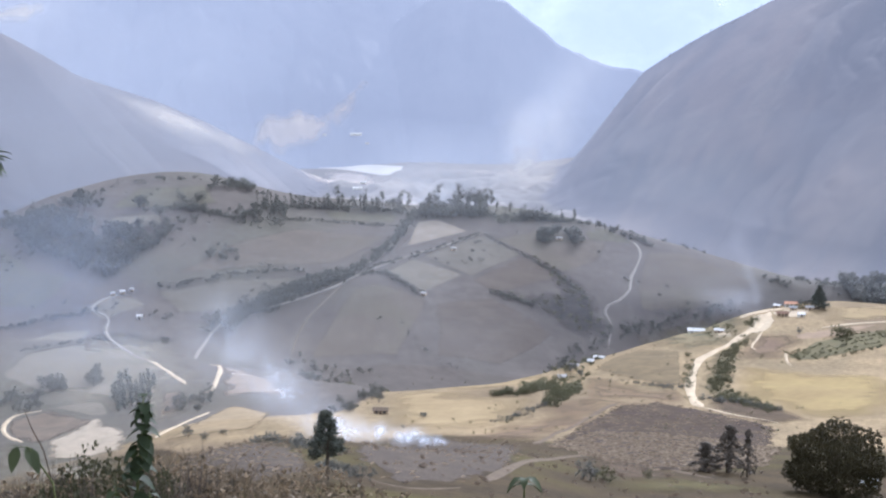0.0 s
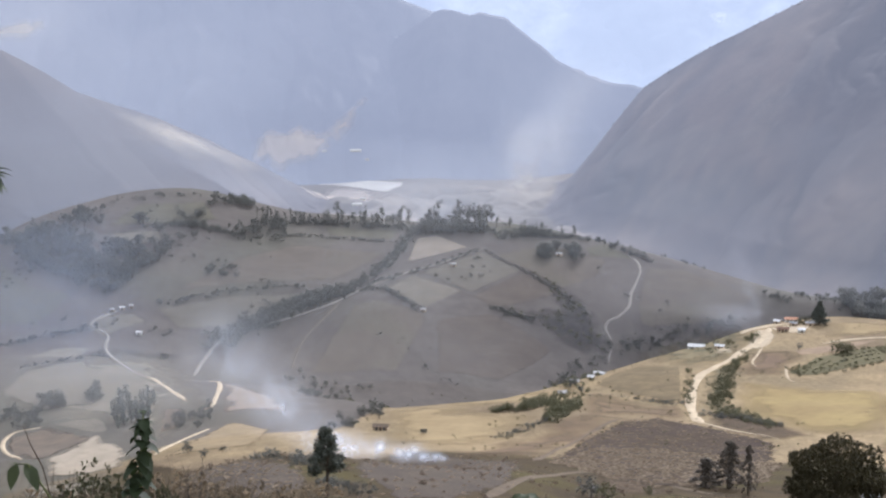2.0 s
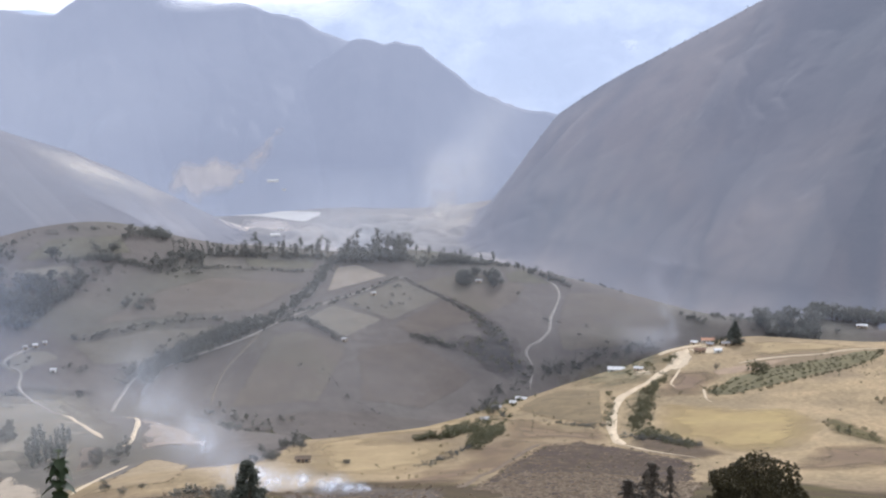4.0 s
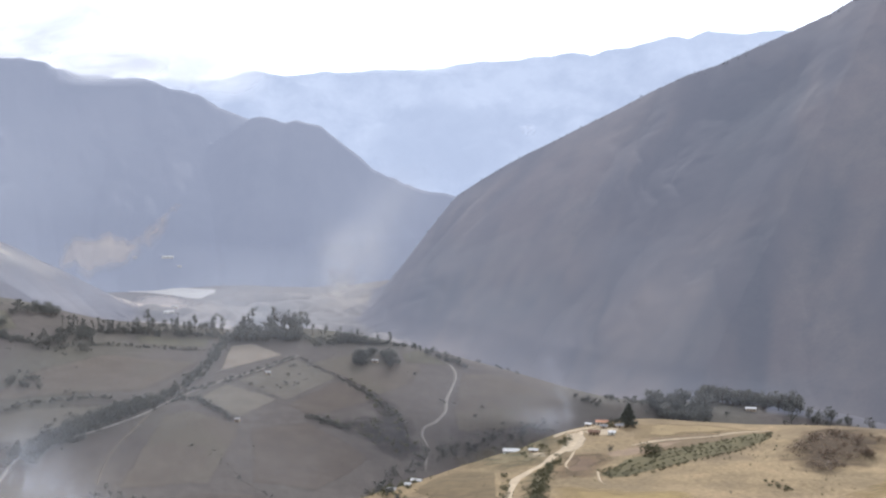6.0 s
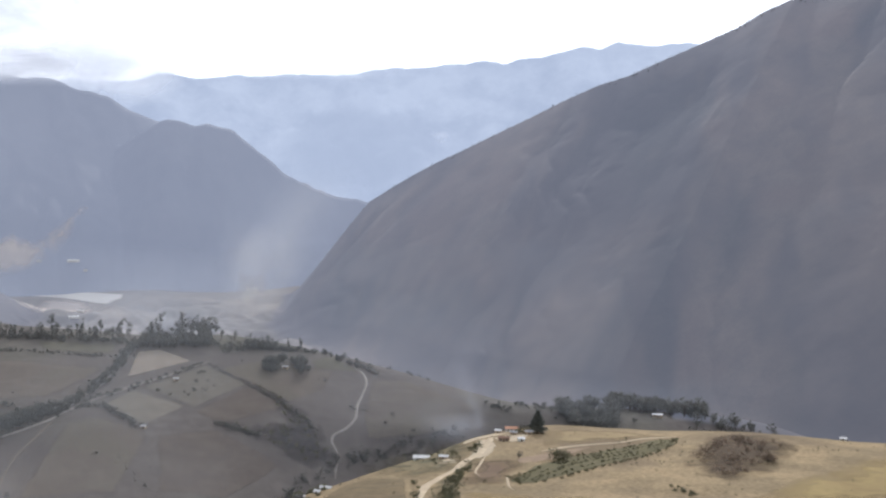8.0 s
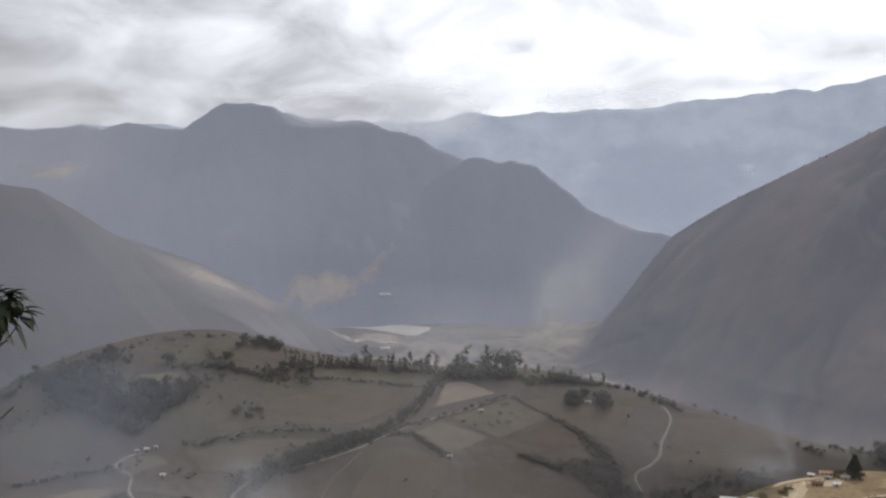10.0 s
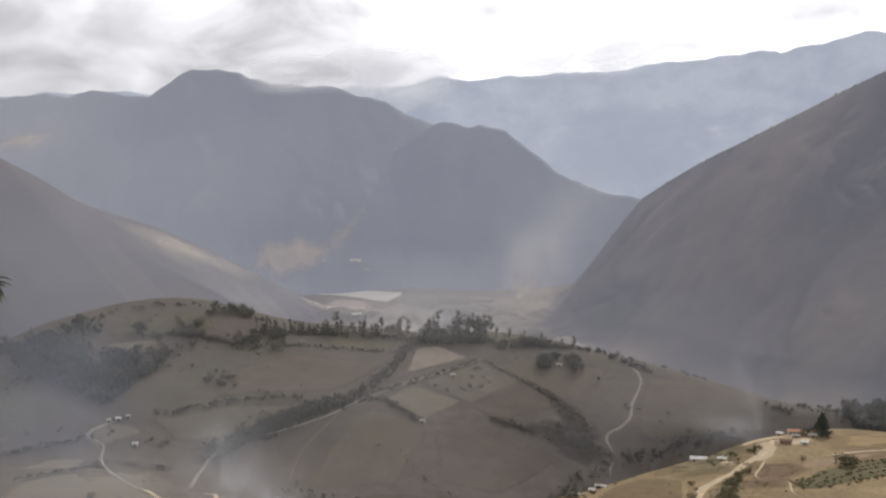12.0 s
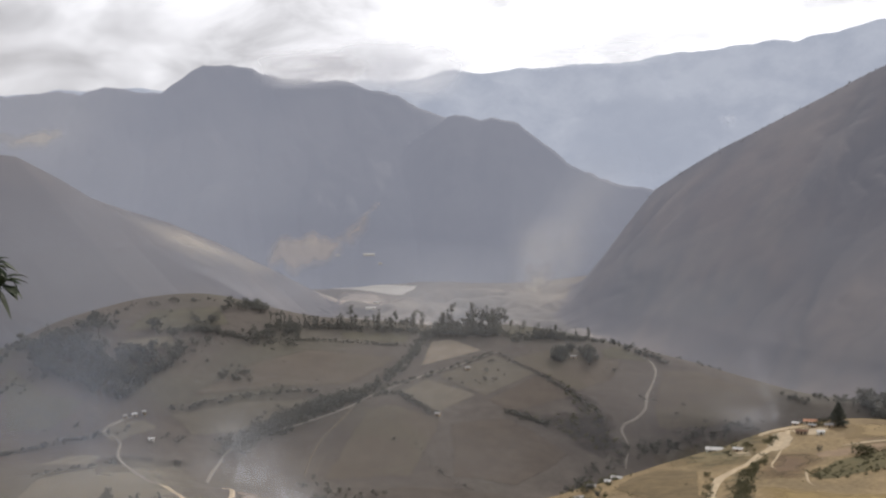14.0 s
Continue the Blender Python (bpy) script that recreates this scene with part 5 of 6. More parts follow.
me.polygons.foreach_set("material_index", np.array(ms, np.int32))
tagged(new("tufts", me), "scattered low bushes over the dry spur", "bushes", kind="stuff")

# shrubs strewn over the fallow hill, thickest along old field edges
hg, hd = np.radians(rng.uniform(-22, 13, 1800)), rng.uniform(800, 1045, 1800)
spots = np.column_stack([np.sin(hg) * hd, np.cos(hg) * hd])
spots = spots[np.abs(lattice(spots[:, 0] / 85 + 3, spots[:, 1] / 85)) < 0.13 * (1 + lattice(spots[:, 0] / 30, spots[:, 1] / 30))]
me, ms = grown(ROUGH["bush"], spots, rng, 0.5, 3.2)
me.materials.append(M_BARK)
me.materials.append(M_LEAF)
me.polygons.foreach_set("material_index", np.array(ms, np.int32))
tagged(new("shrubs", me), "dark shrubs strewn over the fallow hill", "shrubs", kind="stuff")

# scattered trees along the bare mountain's crest
cr = np.array([(math.sin(radians(a)) * d, math.cos(radians(a)) * d) for a, d, _ in RIGHT_CREST[2:-2]])
tt = np.sort(rng.rand(240)) ** 0.8 * (len(cr) - 1.01)
kk = tt.astype(int)
spots = cr[kk] + (cr[kk + 1] - cr[kk]) * (tt - kk)[:, None] + rng.normal(0, 9, (240, 2)) - np.array((4, 8))
spots = spots[lattice(spots[:, 0] / 60, spots[:, 1] / 60) > -0.15]
me, ms = grown(ROUGH["broad"], spots, rng, 1.5, 5)
me.materials.append(M_BARK)
me.materials.append(M_LEAF)
me.polygons.foreach_set("material_index", np.array(ms, np.int32))
tagged(new("trees", me), "dark scattered trees along the mountain's crest", "trees", kind="stuff")


# ---- houses ----
M_WHITE = mat("limewash", (0.60, 0.58, 0.53), (0.50, 0.47, 0.41), 1.5)
M_TANWALL = mat("adobe", (0.45, 0.35, 0.24), (0.36, 0.28, 0.19), 1.5)
M_TIN = mat("tin_roof", (0.52, 0.51, 0.48), (0.38, 0.36, 0.33), 1.2, rough=0.45, spec=0.5)
M_OLDTIN = mat("old_tin", (0.36, 0.35, 0.33), (0.27, 0.25, 0.23), 1.5, rough=0.6)
M_TILE = mat("red_tiles", (0.50, 0.29, 0.19), (0.40, 0.22, 0.14), 1.0)
M_BRICKROOF = mat("rusty_roof", (0.21, 0.13, 0.09), (0.15, 0.10, 0.075), 1.2)
M_GREYROOF = mat("fibre_roof", (0.30, 0.29, 0.28), (0.22, 0.21, 0.20), 1.5)
M_TARP = mat("brown_thatch", (0.16, 0.12, 0.09), (0.11, 0.085, 0.06), 0.8)
M_DOOR = mat("dark_door", (0.10, 0.07, 0.05), (0.07, 0.05, 0.035), 0.5)
M_PANE = mat("dark_pane", (0.05, 0.06, 0.07), (0.04, 0.045, 0.05), 0.5, rough=0.15, spec=0.5, bump=0)
HOUSE_LOOK = {
    "red": (M_WHITE, M_TILE, "white farmhouse with a red tiled gable roof"),
    "white": (M_WHITE, M_TIN, "long whitewashed house under a bright tin roof"),
    "grey": (M_TANWALL, M_GREYROOF, "small adobe shed with a grey roof"),
    "brick": (M_TANWALL, M_BRICKROOF, "low long shed under a rusty brown roof"),
    "tan": (M_TANWALL, M_TIN, "tan adobe house with a tin roof"),
    "tin": (M_TANWALL, M_OLDTIN, "small adobe hut with a tin roof"),
    "tarp": (M_TANWALL, M_TARP, "brown thatched shelter on a dry slope"),
}


def block(x0, y0, z0, x1, y1, z1, bevel=0.0):
    bm = bmesh.new()
    bmesh.ops.create_cube(bm, size=1.0, matrix=Matrix.LocRotScale(((x0 + x1) / 2, (y0 + y1) / 2, (z0 + z1) / 2), None, (x1 - x0, y1 - y0, z1 - z0)))
    if bevel:
        bmesh.ops.bevel(bm, geom=list(bm.edges), offset=bevel, segments=1, affect="EDGES")
    return bm


def house(kind, x, y, length, turn, depth=0.0, z=None):
    """A gabled house: walls with gable ends, two roof slopes, a door and windows."""
    wall_m, roof_m, label = HOUSE_LOOK[kind]
    deep = depth or min(7.0, max(3.2, length * 0.5))
    high, rise, over = 2.5 if length > 6 else 2.2, deep * 0.24, 0.45
    hl, hd = length / 2, deep / 2
    corners = [(x + c, y + s) for c in (-hl, hl) for s in (-hd, hd)]
    base = new("house")
    floor = min(ground_z(*c) for c in corners) if z is None else z
    base.matrix_world = pose(x, y, floor, 0, 0, turn)
    v = [(-hl, -hd, -0.6), (hl, -hd, -0.6), (hl, hd, -0.6), (-hl, hd, -0.6), (-hl, -hd, high), (hl, -hd, high), (hl, hd, high), (-hl, hd, high), (-hl, 0, high + rise), (hl, 0, high + rise)]
    f = [(0, 1, 5, 4), (2, 3, 7, 6), (1, 2, 6, 9, 5), (3, 0, 4, 8, 7), (3, 2, 1, 0), (4, 5, 9, 8), (6, 7, 8, 9)]
    part("wall", mesh_of("wall", v, f), wall_m, base)
    for s in (-1, 1):
        e, t = hd + over, 0.14
        ze = high - rise * over / hd
        q = [(-hl - over, s * e, ze), (hl + over, s * e, ze), (hl + over, 0, high + rise), (-hl - over, 0, high + rise)]
        top = [(a, b, c + t) for a, b, c in q]
        part("roof_slope", mesh_of("roof_slope", q + top, [(0, 1, 2, 3), (4, 7, 6, 5), (0, 4, 5, 1), (1, 5, 6, 2), (2, 6, 7, 3), (3, 7, 4, 0)]), roof_m, base)
    part("door", block(-0.45, -hd - 0.06, 0, 0.45, -hd + 0.02, 2.0, 0.02), M_DOOR, base, "dark wooden door")
    for k in (-1, 1):
        if length > 5:
            w = part("window", block(k * hl * 0.55 - 0.55, -hd - 0.05, 0.95, k * hl * 0.55 + 0.55, -hd + 0.02, 1.95, 0.03), M_DOOR, base)
            part("pane", block(k * hl * 0.55 - 0.45, -hd - 0.07, 1.05, k * hl * 0.55 + 0.45, -hd - 0.03, 1.85), M_PANE, w)
    return tagged(base, label, "house")


for kind, x, y, w in HOUSES:
    house(kind, x, y, w, rng.uniform(-22, 22) - math.degrees(math.atan2(x, y)))
for x, y, w in ((-210, 2886, 26), (-183, 2879, 9), (-284, 2873, 9), (-165, 2274, 18), (-164, 2426, 12)):
    house("white", x, y, w, rng.uniform(-15, 15), depth=w * 0.5, z=float(far_land(np.array([x]), np.array([y]))[0]) + 1.5)
house("white", 436, 706, 4.2, -32)
house("tan", 394, 915, 8, -20, depth=3.4)

# ---- the trees close by ----
M_TEARLEAF = leaf_mat("grey_green_leaves", (0.125, 0.125, 0.095), (0.030, 0.036, 0.027), 0.5)
M_ROUNDLEAF = leaf_mat("olive_dark_leaves", (0.062, 0.050, 0.021), (0.027, 0.025, 0.012), 0.6)
M_RAGGED = leaf_mat("dull_needles", (0.150, 0.122, 0.095), (0.075, 0.066, 0.052), 0.7)


def big_tree(name, kind, x, y, height, wide, seed, clumps, per, size, leaf, label, dip=0.3):
    tv, tf, lv, lf = tree_meshes(kind, seed, clumps, per, size)
    base = new(name)
    base.matrix_world = pose(x, y, ground_z(x, y) - dip, 0, 0, 40) @ Matrix.Diagonal((height * wide, height * wide, height, 1))
    part("trunk", mesh_of("trunk", tv, tf, M_BARK), None, base)
    part("crown", mesh_of("crown", lv, lf, leaf), None, base)
    return tagged(base, label, "tree")


big_tree("tree", "lobed", -15.8, 152.2, 10.0, 1.32, 3, 560, 12, 0.019, M_TEARLEAF, "dark lobed tree with a bare trunk on a brown knoll")
big_tree("tree", "round", 82.5, 243, 17.5, 1.03, 8, 4200, 15, 0.0125, M_ROUNDLEAF, "broad round dense dark olive tree at the slope's foot", 1.6)
big_tree("conifer", "ragged", 69.0, 281, 12.8, 1.5, 21, 560, 7, 0.022, M_RAGGED, "ragged open-branched conifer beside the burnt field")
big_tree("conifer", "ragged", 63.6, 282, 8.0, 1.9, 22, 420, 7, 0.028, M_RAGGED, "shorter ragged conifer beside the burnt field")
big_tree("conifer", "ragged", 71.4, 272, 12.4, 0.75, 23, 380, 7, 0.022, M_RAGGED, "thin dark conifer with gaps in its crown")

# ---- plants at the photographer's feet ----
M_STEM = mat("green_stem", (0.09, 0.10, 0.04), (0.06, 0.07, 0.03), 0.05)
M_TWIG = mat("grey_twig", (0.075, 0.058, 0.044), (0.05, 0.04, 0.03), 0.03)


def leaf_blade(p, way, length, width, droop, up=(0, 0, 1)):
    """One broad leaf from its stalk: folded along the midrib, bending down to a tip."""
    p, way = np.array(p, float), np.array(way, float)
    way = way / np.linalg.norm(way)
    side = np.cross(way, up)
    side = side / (np.linalg.norm(side) + 1e-9)
    v, f = [], []
    for k, (t, w) in enumerate(((0, 0.06), (0.18, 0.62), (0.42, 1.0), (0.68, 0.8), (0.88, 0.38), (1.0, 0.03))):
        mid = p + way * length * t * (1 - 0.25 * droop * t) + np.array((0, 0, -1)) * length * droop * t * t
        e = side * width * 0.5 * w
        lift = np.array(up) * width * 0.16 * w
        v += [mid - e + lift, mid, mid + e + lift]
        if k:
            a = 3 * k
            f += [(a - 3, a - 2, a + 1, a), (a - 2, a - 1, a + 2, a + 1)]
    return np.array(v), f


def sprig(name, line, radius, leaves, leaf_mat_, label, category="plant"):
    """A leafy shoot: a stem, and each leaf a part of its own. leaves: place along the stem, heading, tilt, length, width, droop."""
    base = new(name)
    line = np.array(line, float)
    base.location = line[0]
    local = line - line[0]
    n = len(local)
    v, f = stem(local, [radius * (1 - 0.7 * k / (n - 1)) for k in range(n)], 6)
    part("stem", mesh_of("stem", v, f, M_STEM, True), None, base)
    for t, head, tilt, length, width, droop in leaves:
        k = min(int(t * (n - 1)), n - 2)
        p = local[k] + (local[k + 1] - local[k]) * (t * (n - 1) - k)
        h, e = radians(head), radians(tilt)
        v, f = leaf_blade(p, (math.cos(h) * math.cos(e), math.sin(h) * math.cos(e), math.sin(e)), length, width, droop)
        part("leaf", mesh_of("leaf", v, f, leaf_mat_, True), None, base)
    return tagged(base, label, category)


M_SPROUT = leaf_mat("shoot_leaf", (0.030, 0.040, 0.015), (0.015, 0.023, 0.009), 0.65)
M_FRESH = leaf_mat("fresh_leaf", (0.046, 0.055, 0.022), (0.028, 0.036, 0.015), 0.65)
r2 = np.random.RandomState(12)
shoot = [(0.24 + 0.74 * (k // 2) / 23, 95 * (k // 2) + 180 * (k % 2) + r2.normal(0, 22), r2.uniform(-50, 30), (1.42 - 0.52 * (k // 2) / 23) * r2.uniform(0.075, 0.105), (1.3 - 0.45 * (k // 2) / 23) * r2.uniform(0.066, 0.088), r2.uniform(0.25, 0.7)) for k in range(46)]
shoot += [(0.90, 60 * k + 5, 30, 0.10, 0.034, 1.0) for k in range(6)] + [(0.985, 72 * k + 15, 45, 0.055, 0.022, 0.5) for k in range(5)]
gz = ground_z(-1.60, 5.82)
sprig("leafy_shoot", [(-1.60, 5.82, gz - 0.02), (-1.60, 5.80, gz + 0.35), (-1.56, 5.80, 347.82), (-1.53, 5.80, 348.04), (-1.512, 5.81, 348.245)], 0.012, shoot, M_SPROUT, "dark green leafy shoot rising from dry grass", "plant")
low = [(0.3 + 0.7 * k / 35, 137.5 * k + 20, 10 - 25 * r2.rand(), 0.07 + 0.03 * r2.rand(), 0.035 + 0.014 * r2.rand(), 0.6 + 0.3 * r2.rand()) for k in range(36)]
sprig("leafy_shoot", [(-1.68, 5.70, ground_z(-1.68, 5.70) - 0.02), (-1.68, 5.70, 347.5), (-1.65, 5.71, 347.80)], 0.010, low, M_FRESH, "lower green leafy shoot among dry weeds", "plant")
sprig("leafy_shoot", [(-1.47, 5.74, ground_z(-1.47, 5.74) - 0.02), (-1.47, 5.74, 347.5), (-1.49, 5.74, 347.76)], 0.009, low[::2], M_SPROUT, "short dark leafy shoot in dry grass", "plant")
gz = ground_z(-1.38, 4.30)
sprig("bent_shoot", [(-1.38, 4.30, gz - 0.02), (-1.41, 4.27, gz + 0.5), (-1.46, 4.25, 348.38), (-1.53, 4.22, 348.53), (-1.575, 4.22, 348.53)], 0.006,
      [(0.98, 250, -60, 0.085, 0.056, 0.2), (0.80, 330, -50, 0.10, 0.062, 0.25), (0.72, 300, -40, 0.07, 0.035, 0.3), (0.95, 170, 5, 0.045, 0.02, 0.3)], M_FRESH, "bent shoot with two drooping green leaves", "plant")
gz = ground_z(-1.60, 4.74)
v, f = stem([(-1.60, 4.74, gz), (-1.625, 4.73, 348.19), (-1.65, 4.72, 348.34), (-1.69, 4.71, 348.44), (-1.71, 4.70, 348.52), (-1.745, 4.70, 348.525)], [0.004, 0.0035, 0.003, 0.0025, 0.002, 0.001], 5)
tagged(new("dry_stalk", mesh_of("dry_stalk", v, f, M_TWIG, True)), "bare bent brown stalk above the grass", "stalk")
gz = ground_z(0.33, 4.98)
sprig("leafy_shoot", [(0.33, 4.98, gz - 0.02), (0.33, 4.98, gz + 0.4), (0.34, 4.99, 348.03), (0.34, 4.99, 348.11)], 0.008,
      [(0.97, 200, 10, 0.10, 0.045, 0.7), (0.97, 330, 15, 0.11, 0.05, 0.7), (0.98, 265, 20, 0.09, 0.04, 0.6), (0.93, 90, 0, 0.1, 0.045, 0.6), (0.85, 20, 0, 0.1, 0.045, 0.6), (0.85, 150, 0, 0.1, 0.045, 0.6)], M_FRESH, "tip of a fresh green shoot with drooping leaves", "plant")

# the overhanging shrub whose branch reaches into view
M_WILLOW = leaf_mat("narrow_leaf", (0.060, 0.075, 0.042), (0.030, 0.040, 0.024), 0.65)


def overhang():
    base = new("shrub")
    foot = np.array((-2.55, 3.35, ground_z(-2.55, 3.35) - 0.03))
    base.location = foot
    limbs = [
        [(-2.55, 3.35, foot[2]), (-2.50, 3.40, 348.4), (-2.25, 3.50, 349.1), (-1.95, 3.60, 349.40), (-1.64, 3.66, 349.46), (-1.52, 3.70, 349.50), (-1.46, 3.73, 349.555), (-1.43, 3.74, 349.60)],
        [(-1.95, 3.60, 349.40), (-1.68, 3.66, 349.50), (-1.55, 3.69, 349.535), (-1.50, 3.70, 349.58)],
        [(-1.60, 3.665, 349.47), (-1.53, 3.69, 349.56), (-1.49, 3.71, 349.63)],
        [(-2.25, 3.50, 349.1), (-1.80, 3.60, 349.12), (-1.56, 3.68, 349.21), (-1.515, 3.70, 349.27), (-1.44, 3.73, 349.345)],
        [(-1.515, 3.70, 349.27), (-1.512, 3.70, 349.31), (-1.522, 3.70, 349.35)],
    ]
    for k, l in enumerate(limbs):
        n = len(l)
        big = 0.028 if k == 0 else 0.006
        r = [max(0.0022, big * (1 - j / (n - 0.6)) ** 1.5) for j in range(n)]
        v, f = stem(np.array(l) - foot, r, 6)
        part("branch" if k else "trunk", mesh_of("branch", v, f, M_TWIG, True), None, base)
    r3 = np.random.RandomState(4)
    hubs = [(-1.43, 3.74, 349.63), (-1.46, 3.73, 349.69), (-1.50, 3.71, 349.66), (-1.53, 3.70, 349.69), (-1.55, 3.69, 349.63), (-1.49, 3.72, 349.62), (-1.60, 3.68, 349.69), (-1.64, 3.67, 349.64), (-1.57, 3.69, 349.71), (-1.70, 3.66, 349.69)]
    for h in hubs:
        for k in range(17):
            q, e = r3.rand() * 6.283, radians(r3.uniform(-75, 50))
            v, f = leaf_blade(np.array(h) - foot + r3.normal(0, 0.012, 3), (math.cos(q) * math.cos(e), 0.6 * math.sin(q) * math.cos(e), math.sin(e)), r3.uniform(0.06, 0.10), r3.uniform(0.032, 0.048), r3.uniform(0.05, 0.4))
            part("leaf", mesh_of("leaf", v, f, M_WILLOW, True), None, base)
    tagged(base, "overhanging shrub with dark narrow leaves and bare twigs", "shrub")


overhang()


# dry grass and weeds along the lip of the slope
def tufts(n, seed, az, near, tall, lean, width, m, label):
    g = np.random.RandomState(seed)
    a, d = np.radians(g.uniform(*az, n)), g.uniform(*near, n)
    keep = lattice(np.sin(a) * d * 1.7 + 9, np.cos(a) * d * 1.7) > -0.45
    a, d = a[keep], d[keep]
    n = len(a)
    x, y = np.sin(a) * d, np.cos(a) * d
    z = land(x, y) - 0.02
    h = g.uniform(*tall, n) * (0.75 + 0.5 * np.clip(lattice(x * 0.9, y * 0.9), -1, 1)) * np.interp(np.degrees(a), (-13, -5), (1.0, 0.62))
    q, l = g.rand(n) * 6.283, lean * g.rand(n)
    w = width * (0.6 + 0.8 * g.rand(n))
    s = g.rand(n) * 6.283
    vs = []
    for t, k in ((0, 1.0), (0.55, 0.75), (1.0, 0.12)):
        cx, cy, cz = x + np.cos(q) * l * h * t**1.8, y + np.sin(q) * l * h * t**1.8, z + h * t
        for e in (-0.5, 0.5):
            vs.append(np.column_stack([cx + np.cos(s) * w * k * e, cy + np.sin(s) * w * k * e, cz]))
    v = np.stack(vs, 1).reshape(-1, 3)
    i = np.arange(n) * 6
    f = np.vstack([np.column_stack([i, i + 1, i + 3, i + 2]), np.column_stack([i + 2, i + 3, i + 5, i + 4])])
    return tagged(new("grass", mesh_of("grass", v, f.tolist(), m)), label, "grass", kind="stuff")


M_STRAW = leaf_mat("straw", (0.24, 0.18, 0.10), (0.075, 0.058, 0.034), 0.7)
M_WEED = leaf_mat("weed", (0.21, 0.155, 0.095), (0.05, 0.04, 0.026), 0.7)
M_GREENGRASS = leaf_mat("green_blades", (0.20, 0.19, 0.06), (0.10, 0.11, 0.04), 0.6)
tufts(9000, 1, (-26, 2), (5.5, 16), (0.18, 0.42), 0.6, 0.007, M_STRAW, "dry brown grass along the slope's lip")
tufts(1800, 2, (-26, -1), (6, 15), (0.3, 0.62), 0.6, 0.008, M_WEED, "dead brown weed stalks on the slope's lip")
tufts(1800, 3, (-24, 2), (5.5, 14), (0.12, 0.3), 0.7, 0.010, M_GREENGRASS, "yellow-green grass blades among straw")
tufts(3000, 4, (2, 60), (4, 16), (0.12, 0.3), 0.6, 0.007, M_STRAW, "thin dry grass down the steep slope")
dry = [tree_meshes("bush", 80 + k, 26, 5, 0.06) for k in range(4)]
dr = np.random.RandomState(3)
da, dd = np.radians(dr.uniform(-25, -1, 420)), dr.uniform(6.3, 12, 420)
me, ms = grown(dry, np.column_stack([np.sin(da) * dd, np.cos(da) * dd]), dr, 0.2, 0.62)
me.materials.append(M_TWIG)
me.materials.append(M_WEED)
me.polygons.foreach_set("material_index", np.array(ms, np.int32))
tagged(new("weeds", me), "brown seeded weeds in dry grass", "weeds", kind="stuff")
bv = [tree_meshes("bush", 60 + k, 190, 8, 0.036) for k in range(3)]
M_DARKBUSH = leaf_mat("dark_bush_leaves", (0.072, 0.066, 0.034), (0.036, 0.038, 0.019), 0.7)
for x, y, h in ((-2.46, 8.14, 0.95), (-2.22, 8.2, 0.84), (-2.75, 8.0, 0.72), (-2.62, 8.3, 0.62), (-2.02, 8.1, 0.66), (-2.35, 7.8, 0.62)):
    b = new("bush")
    b.matrix_world = pose(x, y, ground_z(x, y) - 0.02, 0, 0, x * 90) @ Matrix.Diagonal((h * 0.6, h * 0.6, h, 1))
    tv, tf, lv, lf = bv[int(h * 100) % 3]
    part("trunk", mesh_of("trunk", tv, tf, M_BARK), None, b)
    part("crown", mesh_of("crown", lv, lf, M_DARKBUSH), None, b)
    tagged(b, "small dark green bush in dry grass", "bush")
wr = np.random.RandomState(21)
for x, y, top in ((-2.78, 8.03, 0.93), (-2.70, 8.05, 0.88), (-2.98, 7.95, 0.75), (-2.60, 7.6, 0.82), (-2.88, 7.4, 0.80), (-3.1, 8.2, 0.78), (-1.2, 7.2, 0.62), (-0.7, 7.0, 0.55), (-2.05, 7.4, 0.75)) + tuple((wr.uniform(-2.9, -1.5), wr.uniform(6.6, 8.4), wr.uniform(0.55, 0.95)) for _ in range(30)):
    g = ground_z(x, y) - 0.02
    twigs = []
    for k in range(4):
        q, l = wr.rand() * 6.283, top * wr.uniform(0.65, 1.0)
        s = wr.uniform(0.05, 0.16)
        line = [(x, y, g), (x + s * 0.3 * math.cos(q), y + s * 0.3 * math.sin(q), g + l * 0.5), (x + s * math.cos(q), y + s * math.sin(q), g + l)]
        twigs.append(stem(line, [0.005, 0.0036, 0.0014], 5))
        for j in range(4):
            t = 0.45 + 0.13 * j
            e = np.array(line[1]) + (np.array(line[2]) - np.array(line[1])) * (t - 0.4) * 1.5
            u = wr.rand() * 6.283
            twigs.append(stem([e, e + np.array((0.05 * math.cos(u), 0.05 * math.sin(u), 0.06))], [0.0024, 0.001], 4))
    v, f = merge(twigs)
    tagged(new("dry_stalk", mesh_of("dry_stalk", v, f, M_TWIG, True)), "bare branching brown weed above dry grass", "stalk", "bare weeds on the slope's lip")
tufts(4600, 8, (-24, 1), (6.5, 11), (0.32, 0.60), 0.75, 0.009, M_WEED, "seeding brown grass heads on the slope's lip")
tufts(2600, 7, (-27, -17), (5.5, 12), (0.30, 0.62), 0.45, 0.009, M_WEED, "thick dead brown weeds at the slope's lip")


